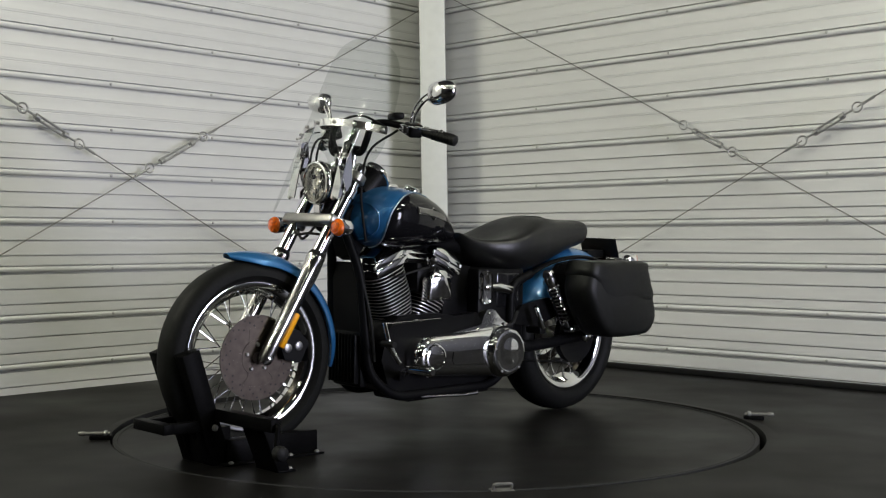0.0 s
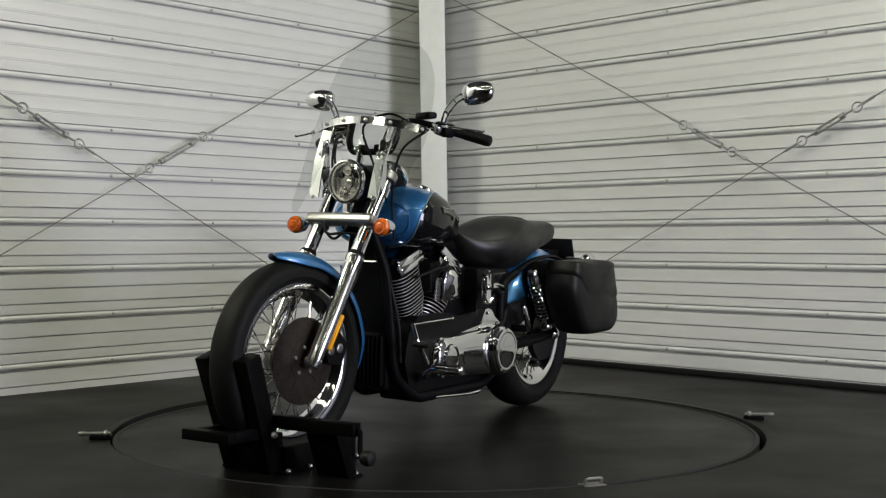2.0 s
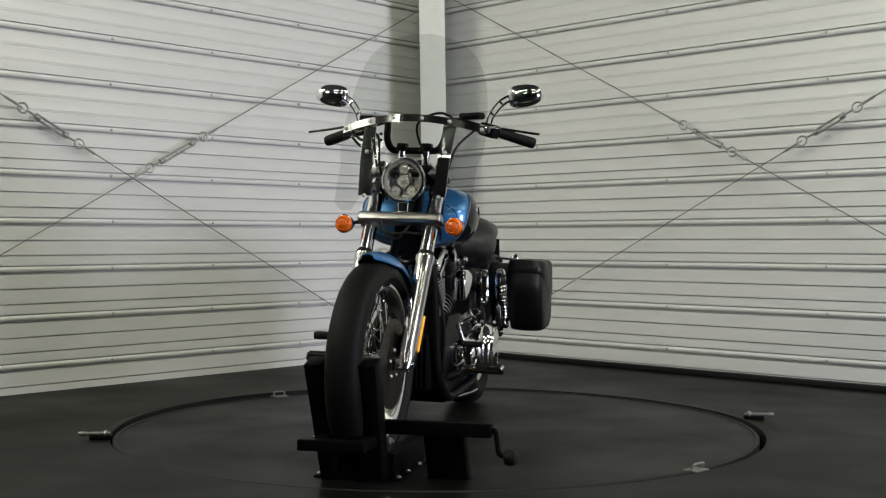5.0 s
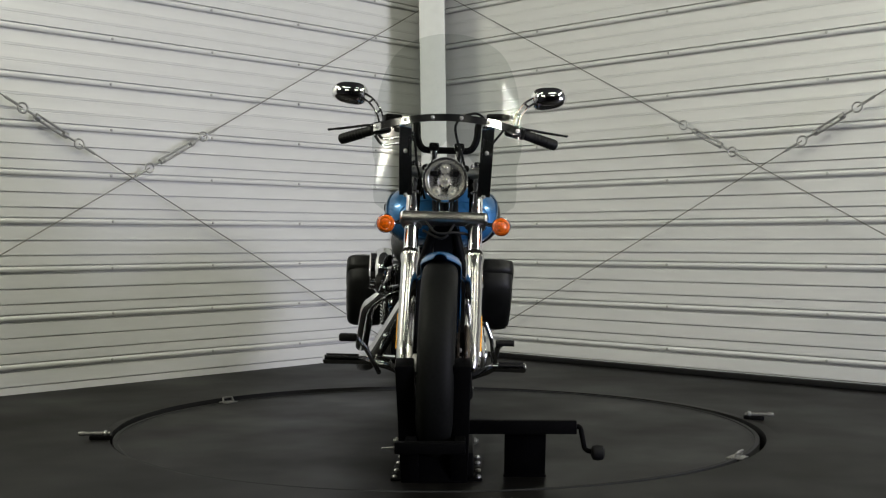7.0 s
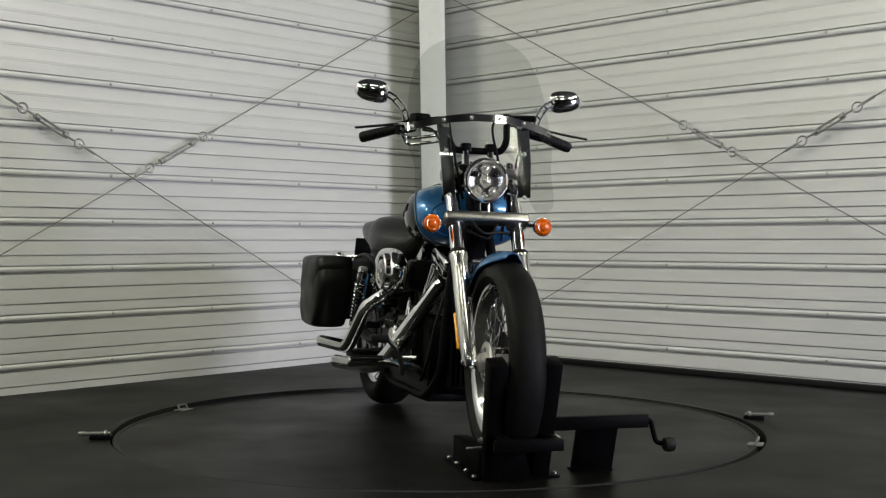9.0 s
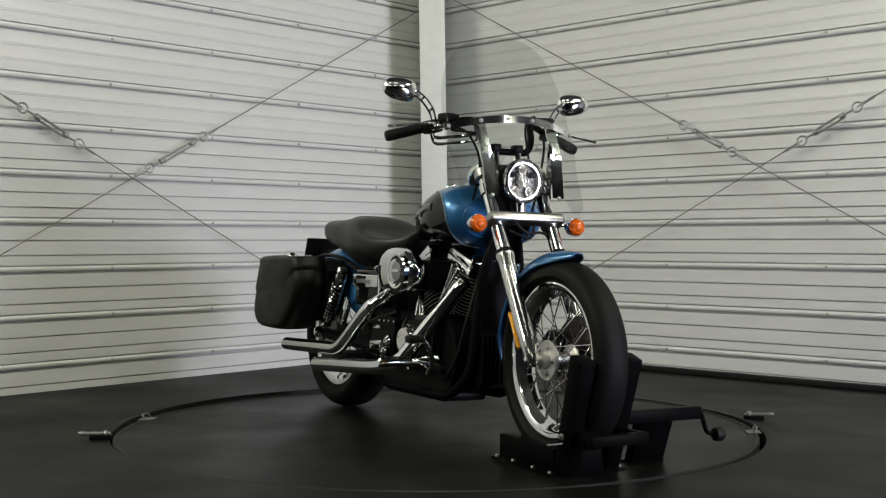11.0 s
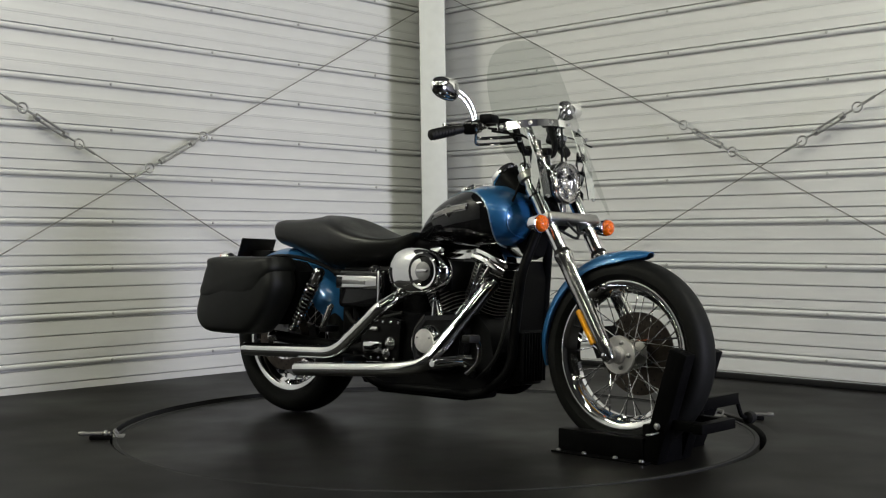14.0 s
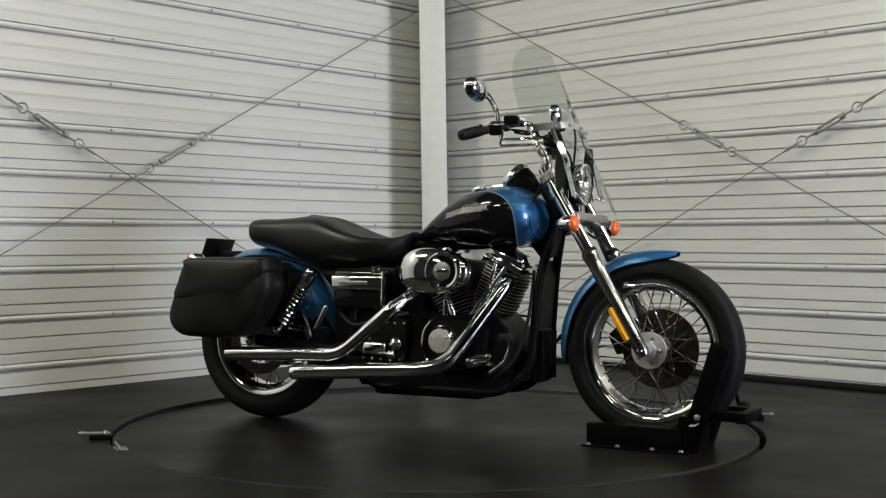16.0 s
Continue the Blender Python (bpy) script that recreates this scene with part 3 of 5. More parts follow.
for s in (1, -1):
    fork_part("led_block", box(bmesh.new(), (-0.016, -0.009, -0.010), (-0.006, 0.009, 0.010), 0.002, Matrix.Translation(HL + Vector((0, s * 0.036, 0.022)))), M_BLACK, head)
fork_part("cover_lens", lathe(bmesh.new(), [(0.067, 0.004), (0.055, 0.009), (0.030, 0.013), (0.0005, 0.015)], 40, HX, caps=False), M_LENS, head, "clear cover glass").visible_shadow = False
fork_part("headlight_mount", box(bmesh.new(), (0.575, -0.018, 0.815), (0.61, 0.018, 0.875), 0.006), M_CHROME)
fork_part("nacelle_bar", box(bmesh.new(), (0.50, -0.085, 0.93), (0.56, 0.085, 1.005), 0.015), M_BLACK)

# windscreen
def screen_x(y, z):
    return 0.690 - (z - 0.895) * 0.447 - 1.35 * y * y


def screen_half(z):
    return spline([0.835, 0.86, 0.92, 0.99, 1.06, 1.15, 1.29, 1.38, 1.43, 1.465, 1.480], [0.205, 0.240, 0.248, 0.247, 0.263, 0.262, 0.245, 0.212, 0.170, 0.105, 0.040], z)


def screen_inner(z):
    """Half-width of the cut-out round the headlight."""
    if z >= 1.065:
        return 0.0
    q = (z - 0.93) / 0.135
    return 0.115 * math.sqrt(max(0.0, 1 - q * q)) if q > 0 else 0.115 + 0.5 * (0.93 - z)


bm = bmesh.new()
for s in (1, -1):
    zs = [0.836 + (1.480 - 0.836) * (1 - (1 - i / 46) ** 1.6) for i in range(47)]
    rows_f, rows_b = [], []
    for z in zs:
        a, b = screen_inner(z), screen_half(z)
        row = [Vector((screen_x(s * (a + (b - a) * j / 10), z), s * (a + (b - a) * j / 10), z)) for j in range(11)]
        rows_f.append(row)
    vs = [[bm.verts.new(p) for p in r] for r in rows_f]
    for i in range(len(vs) - 1):
        for j in range(10):
            bm.faces.new((vs[i][j], vs[i][j + 1], vs[i + 1][j + 1], vs[i + 1][j]))
bmesh.ops.remove_doubles(bm, verts=bm.verts, dist=0.0005)
screen = fork_part("windscreen", bm, M_SHIELD, None, "tall lightly smoked clear windscreen", 60)
# chrome strap across the screen, and two upright straps
bm = bmesh.new()
rows = []
for i in range(33):
    y = -0.262 + 0.524 * i / 32
    zc = 1.166 - 0.55 * y * y
    x = screen_x(y, zc) + 0.005
    rows.append([Vector((x + dx, y, zc + dz)) for dx, dz in ((0.0055, -0.013), (-0.0005, 0.013), (-0.0035, 0.013), (0.0025, -0.013))])
rings(bm, rows)
strap = fork_part("screen_strap", bm, M_CHROME, screen, "chrome strap across the windscreen")
studs("bolt", BOLT, 10, [axis_to((screen_x(y, 1.166 - 0.55 * y * y) + 0.008, y, 1.166 - 0.55 * y * y), (0.9, y * 2, 0.4)) for y in (-0.25, -0.145, -0.05, 0.05, 0.145, 0.25)], M_STEEL, strap)
for s in (1, -1):
    pts = []
    for i in range(13):
        z = 1.155 - 0.265 * i / 12
        y = s * (0.146 - 0.012 * i / 12)
        pts.append(Vector((screen_x(y, z) - 0.010 - 0.030 * max(0, (i - 6) / 6), y, z)))
    rows = [[p + Vector((a, b, 0)) for a, b in ((-0.0022, -0.022), (0.0022, -0.022), (0.0022, 0.022), (-0.0022, 0.022))] for p in pts]
    st = fork_part("screen_bracket", rings(bmesh.new(), rows), M_CHROME, screen, "chrome upright bracket")
    studs("bolt", BOLT, 10, [axis_to(pts[k] + Vector((0.003, 0, 0)), (1, 0, 0.4)) for k in (0, 5, 12)], M_STEEL, st)
    rows = [[Vector((x, s * 0.118, z)) + Vector((0, b, 0)) + a for a, b in ((Vector((0, 0, -0.014)), 0.002), (Vector((0, 0, 0.014)), 0.002), (Vector((0, 0, 0.014)), -0.002), (Vector((0, 0, -0.014)), -0.002))] for x, z in ((0.54, 0.905), (0.58, 0.92), (0.60, 0.90))]
    fork_part("clamp_arm", rings(bmesh.new(), rows), M_CHROME, st)
    bm = tube(bmesh.new(), [on_fork(0.895, s * 0.109), on_fork(0.925, s * 0.109)], 0.031, 16)
    fork_part("bracket_clamp", bm, M_CHROME, st)
    side = plate(bmesh.new(), [(0.56, 1.10), (0.59, 1.09), (0.60, 1.0), (0.575, 0.915), (0.555, 0.915), (0.55, 1.0)], s * 0.128, s * 0.132)
    fork_part("side_plate", side, M_CHROME, st)

# handlebar
half = [(0.300, 0.400, 1.100), (0.334, 0.30, 1.128), (0.368, 0.22, 1.150), (0.415, 0.14, 1.168), (0.450, 0.112, 1.155), (0.470, 0.106, 1.10), (0.475, 0.085, 1.062), (0.475, 0.04, 1.058)]
path = smooth_path(half + [(x, -y, z) for x, y, z in reversed(half)], 5)
bar = fork_part("handlebar", tube(bmesh.new(), path, 0.0127, 12), M_FRAME, None, "black bent handlebar")
for s in (1, -1):
    g = [Vector((0.300, s * 0.402, 1.0995)), Vector((0.334, s * 0.30, 1.128)), Vector((0.342, s * 0.277, 1.135))]
    grip = fork_part("grip", tube(bmesh.new(), [g[0], g[0].lerp(g[1], 0.04), g[0].lerp(g[1], 0.1), g[1], g[2]], [0.012, 0.0185, 0.0195, 0.0185, 0.0185], 16), M_RUBBER, bar, "black rubber grip")
    for k in range(7):
        p = g[0].lerp(g[1], 0.15 + 0.12 * k)
        fork_part("rib", tube(bmesh.new(), [p, p.lerp(g[1], 0.05)], 0.0212, 16), M_RUBBER, grip)
    m = Matrix.Translation((0.367, s * 0.246, 1.143)) @ Matrix.Rotation(s * -0.32, 4, "Z") @ Matrix.Rotation(s * -0.26, 4, "X")
    sw = fork_part("switch_housing", box(bmesh.new(), (-0.026, -0.034, -0.026), (0.026, 0.034, 0.022), 0.010, m, 3), M_BLACK, bar, "black switch housing")
    fork_part("lever_perch", box(bmesh.new(), (0.008, -0.022, -0.014), (0.048, 0.022, 0.014), 0.006, m, 2), M_CHROME, sw)
    lever = [Vector((0.404, s * 0.235, 1.150)), Vector((0.412, s * 0.29, 1.146)), Vector((0.402, s * 0.35, 1.138)), Vector((0.398, s * 0.425, 1.128)), Vector((0.398, s * 0.432, 1.128))]
    fork_part("lever", tube(bmesh.new(), smooth_path(lever), [0.007] * 20 + [0.008] * 4 + [0.004], 8, 0.7), M_CHROME, bar, "chrome lever")
    if s < 0:
        fork_part("brake_reservoir", box(bmesh.new(), (-0.02, -0.03, -0.005), (0.035, 0.034, 0.028), 0.008, Matrix.Translation((0.40, -0.205, 1.160)) @ Matrix.Rotation(0.3, 4, "Z"), 2), M_BLACK, bar, "black fluid reservoir")
    else:
        fork_part("clutch_housing", box(bmesh.new(), (-0.02, -0.045, -0.008), (0.02, 0.05, 0.016), 0.008, Matrix.Translation((0.40, 0.185, 1.185)) @ Matrix.Rotation(-0.4, 4, "Z"), 2), M_BLACK, bar)
    riser = fork_part("riser", tube(bmesh.new(), [(0.495, s * 0.045, 0.97), (0.482, s * 0.045, 1.04), (0.478, s * 0.045, 1.075)], [0.015, 0.014, 0.017], 14), M_CHROME, bar, "chrome riser")
    fork_part("riser_clamp", box(bmesh.new(), (-0.02, -0.018, -0.014), (0.02, 0.018, 0.016), 0.006, Matrix.Translation((0.477, s * 0.045, 1.068))), M_BLACK, riser)
    # mirror on a slotted stem
    stem = [Vector((0.372, s * 0.243, 1.160)), Vector((0.370, s * 0.255, 1.200)), Vector((0.362, s * 0.285, 1.240)), Vector((0.352, s * 0.325, 1.264))]
    mirror = fork_part("mirror", tube(bmesh.new(), smooth_path([p + Vector((0, s * 0.007, -0.006)) for p in stem]), 0.0042, 8), M_CHROME, None, "teardrop chrome mirror on a slotted stem")
    fork_part("stem_bar", tube(bmesh.new(), smooth_path([p + Vector((0, -s * 0.007, 0.008)) for p in stem]), 0.0042, 8), M_CHROME, mirror)
    for k in (0, 0.33, 0.66, 1.0):
        i = k * 3
        p = stem[int(i)].lerp(stem[min(int(i) + 1, 3)], i - int(i))
        fork_part("stem_web", tube(bmesh.new(), [p + Vector((0, s * 0.007, -0.006)), p + Vector((0, -s * 0.007, 0.008))], 0.0042, 8), M_CHROME, mirror)
    c = Vector((0.340, s * 0.366, 1.270))
    tilt = Matrix.Translation(c) @ Matrix.Rotation(s * 0.12, 4, "X") @ Matrix.Rotation(-0.12, 4, "Y")
    rows = []
    for d, k in ((-0.012, 0.97), (-0.008, 1.0), (0.004, 0.99), (0.016, 0.90), (0.026, 0.70), (0.032, 0.42), (0.034, 0.10)):
        row = []
        for i in range(28):
            a = 2 * math.pi * i / 28
            ca, sa = math.cos(a), math.sin(a)
            yy = 0.066 * math.copysign(abs(ca) ** 0.75, ca) * s
            zz = 0.041 * math.copysign(abs(sa) ** 0.75, sa) * (1 - 0.14 * ca)
            row.append(tilt @ Vector((d, yy * k, zz * k)))
        rows.append(row)
    fork_part("mirror_shell", rings(bmesh.new(), rows), M_CHROME, mirror, "chrome mirror shell")
for pts in (((0.42, 0.16, 1.15), (0.50, 0.10, 1.19), (0.56, 0.03, 1.14), (0.54, 0.06, 1.02), (0.50, 0.09, 0.90)), ((0.40, -0.20, 1.14), (0.47, -0.16, 1.12), (0.52, -0.13, 1.02), (0.47, -0.12, 0.90), (0.40, -0.12, 0.78)),
            ((0.41, -0.19, 1.13), (0.53, -0.12, 1.10), (0.57, -0.10, 1.0), (0.56, -0.07, 0.88)), ((0.40, 0.20, 1.14), (0.49, 0.15, 1.06), (0.50, 0.12, 0.92), (0.46, 0.10, 0.74))):
    fork_part("control_cable", tube(bmesh.new(), smooth_path(pts), 0.0045, 8), M_RUBBER)
for dz in (0.0, -0.022):
    fork_part("brake_line", tube(bmesh.new(), rounded([(0.40, -0.265, 1.135 + dz), (0.375, -0.24, 1.098 + dz), (0.44, -0.15, 1.108 + dz), (0.50, -0.12, 1.115 + dz)], 0.03), 0.006, 8), M_CHROME)

# tank
TX = [-0.075, -0.03, 0.03, 0.10, 0.17, 0.24, 0.31, 0.37, 0.412, 0.446, 0.472, 0.484]
T_TOP = [0.757, 0.785, 0.830, 0.878, 0.910, 0.931, 0.943, 0.938, 0.920, 0.893, 0.855, 0.825]
T_BOT = [0.738, 0.732, 0.727, 0.722, 0.717, 0.713, 0.711, 0.713, 0.720, 0.735, 0.762, 0.790]
T_HW = [0.022, 0.066, 0.112, 0.152, 0.180, 0.199, 0.209, 0.209, 0.199, 0.174, 0.122, 0.055]


def tank_point(x, phi, off=0.0):
    top, bot, hw = spline(TX, T_TOP, x) + off, spline(TX, T_BOT, x) - off, spline(TX, T_HW, x) + off
    c, s = math.cos(phi), math.sin(phi)
    zc = bot + 0.52 * (top - bot)
    y = hw * math.copysign(abs(c) ** 0.72, c)
    z = zc + ((top - zc) if s > 0 else (zc - bot)) * math.copysign(abs(s) ** 0.80, s)
    return Vector((x, y, z))


rows = []
for i in range(57):
    x = -0.075 + 0.559 * (1 - (1 - i / 56) ** 1.35)
    rows.append([tank_point(x, 2 * math.pi * j / 48) for j in range(48)])
tank = frame_part("tank", rings(bmesh.new(), rows), M_BLUE, None, "metallic blue fuel tank with black side panels", 60)


def panel_end(phi):
    q = phi + 0.3
    return 0.402 - (0.05 * q * q + 0.055 * q ** 4 if q > 0 else 0.035 * q * q)


PHI0, PHI1 = -1.50, 1.12
for s in (1, -1):
    rows, edge = [], []
    for i in range(29):
        phi = PHI0 + (PHI1 - PHI0) * i / 28
        xe = panel_end(phi) + (0.036 if s > 0 else 0.010)
        row = []
        for j in range(41):
            x = -0.066 + (xe + 0.066) * (1 - (1 - j / 40) ** 1.2)
            p = tank_point(x, phi, 0.0022)
            p.y *= s
            row.append(p)
        rows.append(row)
        p = tank_point(xe, phi, 0.003)
        p.y *= s
        edge.append(p)
    frame_part("side_panel", rings(bmesh.new(), rows, closed_u=False), M_GLOSS, tank, "gloss black tank panel", 60)
    top = [tank_point(-0.06 + (panel_end(PHI1) + (0.036 if s > 0 else 0.010) + 0.06) * j / 30, PHI1, 0.003) for j in range(31)]
    for p in top:
        p.y *= s
    frame_part("pinstripe", tube(bmesh.new(), top[:-1] + list(reversed(edge)), 0.0026, 6), M_PIN, tank, "fine silver pinstripe")
    # badge: a slim bar with a diamond, plain shapes only
    bm = bmesh.new()
    for i in range(24):
        u0, u1 = 0.115 + 0.19 * i / 24, 0.115 + 0.19 * (i + 0.62) / 24
        hgt = 0.0085 if 8 > i or i > 15 else 0.012 - 0.0004 * abs(i - 12)
        quad = []
        for u, dv in ((u0, -1), (u1, -1), (u1, 1), (u0, 1)):
            phi = 0.13 + dv * hgt * 6.5
            p = tank_point(u, phi, 0.006)
            p.y *= s
            quad.append(p)
        back = [p + Vector((0, -s * 0.006, 0)) for p in quad]
        rings(bm, [quad, back])
    frame_part("badge_bar", bm, M_SATIN, tank, "silver badge of plain bars")
    line = []
    for u, ph in ((0.108, 0.21), (0.195, 0.21), (0.212, 0.30), (0.229, 0.21), (0.314, 0.21), (0.310, 0.05), (0.229, 0.05), (0.212, -0.02), (0.195, 0.05), (0.104, 0.05), (0.108, 0.21)):
        p = tank_point(u, ph, 0.005)
        p.y *= s
        line.append(p)
    frame_part("badge_outline", tube(bmesh.new(), line, 0.0022, 6), M_CHROME, tank)
    # filler caps
    p = Vector((0.215, s * 0.066, spline(TX, T_TOP, 0.215) - 0.012))
    cap = lathe(bmesh.new(), [(0.036, 0), (0.036, 0.012), (0.030, 0.016), (0.030, 0.024), (0.026, 0.030), (0.001, 0.031)], 28, axis_to(p, (-0.25, s * 0.35, 1)))
    frame_part("filler_cap", cap, M_CHROME, tank, "chrome filler cap")
seam = []
for j in range(33):
    phi = -1.45 + 2.9 * j / 32
    seam.append(tank_point(0.456, phi, 0.001))
for s in (1, -1):
    frame_part("tank_seam", tube(bmesh.new(), [Vector((p.x, p.y * s, p.z)) for p in seam], 0.003, 6), M_BLUE, tank)

# speedometer behind the steering head
GX = axis_to((0.345, 0, 0.968), (-0.72, 0, 0.69))
gauge = frame_part("speedometer", lathe(bmesh.new(), [(0.02, -0.10), (0.045, -0.085), (0.058, -0.03), (0.060, 0.012)], 36, GX), M_BLACK, None, "round speedometer in a black and chrome pod")
frame_part("gauge_rim", lathe(bmesh.new(), [(0.060, 0.006), (0.064, 0.010), (0.064, 0.024), (0.060, 0.030), (0.053, 0.028), (0.053, 0.016)], 36, GX, closed=True), M_CHROME, gauge)
frame_part("dial", lathe(bmesh.new(), [(0.054, 0.020), (0.0005, 0.020)], 36, GX, caps=False), M_DIAL, gauge)
bm = box(bmesh.new(), (0.24, -0.035, 0.925), (0.40, 0.035, 0.952), 0.012)
frame_part("gauge_console", bm, M_CHROME, gauge)

# seat
SX = [-0.085, -0.13, -0.19, -0.27, -0.35, -0.42, -0.48, -0.53, -0.62, -0.72, -0.79, -0.818, -0.832]
S_TOP = [0.772, 0.762, 0.768, 0.785, 0.806, 0.826, 0.838, 0.840, 0.832, 0.826, 0.826, 0.816, 0.795]
S_DIP = [0.004, 0.016, 0.036, 0.046, 0.040, 0.022, 0.008, 0.004, 0.004, 0.003, 0.003, 0.002, 0.0]
S_BOT = [0.742, 0.672, 0.636, 0.610, 0.604, 0.606, 0.612, 0.624, 0.655, 0.690, 0.706, 0.716, 0.740]
S_HW = [0.055, 0.100, 0.140, 0.172, 0.180, 0.176, 0.166, 0.156, 0.143, 0.134, 0.126, 0.112, 0.080]
rx = [-x for x in SX]
rows = []
for i in range(61):
    x = 0.085 + 0.747 * i / 60
    top, dip, bot, hw = (spline(rx, v, x) for v in (S_TOP, S_DIP, S_BOT, S_HW))
    row = []
    for j in range(44):
        a = 2 * math.pi * j / 44
        c, s = math.cos(a), math.sin(a)
        y = hw * math.copysign(abs(c) ** 0.62, c)
        zc = bot + 0.55 * (top - bot)
        z = zc + ((top - zc) if s > 0 else (zc - bot)) * math.copysign(abs(s) ** 0.62, s)
        if s > 0:
            z -= dip * max(0, 1 - (y / hw) ** 2) ** 0.8
        else:
            y *= 1 - 0.22 * abs(s)
        row.append((-x, y, z))
    rows.append(row)
seat = frame_part("seat", rings(bmesh.new(), rows), M_VINYL, None, "black two-up vinyl saddle with a deep rider scoop", 70)
for xs in (-0.545,):
    pts = []
    for j in range(25):
        a = 0.05 * math.pi + 0.9 * math.pi * j / 24
        x = 0.545
        top, bot, hw = spline(rx, S_TOP, x), spline(rx, S_BOT, x), spline(rx, S_HW, x)
        zc = bot + 0.55 * (top - bot)
        c, s = math.cos(a), math.sin(a)
        pts.append((-x + 0.05 * abs(c) ** 2, hw * 1.0 * math.copysign(abs(c) ** 0.62, c), zc + (top - zc) * abs(s) ** 0.62 - 0.002))
    frame_part("seat_seam", tube(bmesh.new(), pts, 0.003, 6), M_VINYL, seat)

# rear mudguard, struts, lamps
rf = frame_part("rear_fender", fender(bmesh.new(), REAR + Vector((-0.030, 0, 0.010)), 0.372, 2, 152, 0.108, 0.110, 52), M_BLUE, None, "metallic blue rear mudguard")
for s in (1, -1):
    y = s * 0.120
    bm = tube(bmesh.new(), smooth_path([(-0.36, y, 0.56), (-0.47, y, 0.615), (-0.62, y, 0.655), (-0.78, y, 0.665), (-0.92, y, 0.64)]), 0.017, 10, 0.5)
    frame_part("fender_strut", bm, M_FRAME, rf, "black mudguard strut")
    cover = [(-0.560, 0.600), (-0.61, 0.640), (-0.72, 0.655), (-0.88, 0.645), (-0.955, 0.58), (-0.90, 0.44), (-0.66, 0.40), (-0.610, 0.45), (-0.575, 0.540)]
    frame_part("strut_cover", plate(bmesh.new(), cover, s * 0.112, s * 0.128, 0.005), M_BLACK, rf, "black strut cover")
    # shock absorber
    a, b = Vector((-0.462, s * 0.192, 0.598)), Vector((-0.606, s * 0.192, 0.368))
    d = (b - a).normalized()
    sh = frame_part("shock", tube(bmesh.new(), [a, b], 0.011, 12), M_CHROME, None, "chrome shock absorber with black spring")
    bm = bmesh.new()
    L = (b - a).length
    u = d.cross(Vector((0, 1, 0))).normalized()
    v = Vector((0, 1, 0))
    pts = [a + d * (0.055 + (L - 0.095) * i / 120) + (u * math.cos(i * 2 * math.pi * 10 / 120) + v * math.sin(i * 2 * math.pi * 10 / 120)) * 0.023 for i in range(121)]
    frame_part("spring", tube(bm, pts, 0.0056, 8), M_CHROME, sh, "chrome coil spring")
    frame_part("shock_body", tube(bmesh.new(), [a + d * 0.05, a + d * (L * 0.62)], 0.0165, 14), M_FRAME, sh)
    frame_part("shock_top", tube(bmesh.new(), [a - d * 0.012, a + d * 0.018, a + d * 0.045, a + d * 0.060], [0.018, 0.026, 0.027, 0.020], 16), M_CHROME, sh)
    frame_part("shock_eye", lathe(bmesh.new(), [(0.010, -0.016), (0.020, -0.014), (0.020, 0.014), (0.015, 0.020), (0.004, 0.024)], 16, axis_to(a, (0, s, 0))), M_CHROME, sh)
    frame_part("shock_foot", lathe(bmesh.new(), [(0.008, -0.018), (0.016, -0.016), (0.016, 0.016), (0.009, 0.022), (0.002, 0.023)], 16, axis_to(b, (0, s, 0))), M_CHROME, sh)
    # turn signal at the back
    p = Vector((-1.045, s * 0.185, 0.650))
    ts = frame_part("rear_turn_signal", tube(bmesh.new(), [(-0.96, s * 0.11, 0.655), p + Vector((0.03, 0, 0))], 0.008, 10), M_CHROME, None, "chrome rear turn signal")
    frame_part("cup", lathe(bmesh.new(), [(0.004, 0.06), (0.018, 0.053), (0.028, 0.033), (0.032, 0.008), (0.0325, 0.0)], 24, axis_to(p, (1, 0, 0))), M_CHROME, ts)
    frame_part("lens", lathe(bmesh.new(), [(0.0305, 0.001), (0.028, -0.010), (0.018, -0.018), (0.001, -0.02)], 24, axis_to(p, (1, 0, 0))), M_AMBER, ts)
bm = box(bmesh.new(), (-0.004, -0.10, -0.055), (0.004, 0.10, 0.055), 0.002, Matrix.Translation((-1.055, 0, 0.690)) @ Matrix.Rotation(0.35, 4, "Y"))
lp = frame_part("plate_holder", bm, M_BLACK, rf, "black plate holder")
frame_part("plate_bracket", box(bmesh.new(), (-1.05, -0.03, 0.655), (-0.93, 0.03, 0.69), 0.006), M_BLACK, lp)
frame_part("tail_lamp", box(bmesh.new(), (-1.06, -0.05, 0.58), (-0.99, 0.05, 0.64), 0.02), M_RED, rf)

# saddlebags
BAG_OUT = [(-0.560, 0.655), (-0.900, 0.652), (-0.935, 0.620), (-0.975, 0.520), (-1.003, 0.440), (-0.998, 0.385), (-0.955, 0.346), (-0.880, 0.336), (-0.70, 0.338), (-0.640, 0.362), (-0.570, 0.440), (-0.525, 0.530), (-0.530, 0.590)]
BAG_LID = [(-0.548, 0.659), (-0.902, 0.656), (-0.938, 0.622), (-0.966, 0.552), (-0.984, 0.502), (-0.950, 0.480), (-0.800, 0.472), (-0.665, 0.477), (-0.605, 0.512), (-0.562, 0.570), (-0.530, 0.612)]


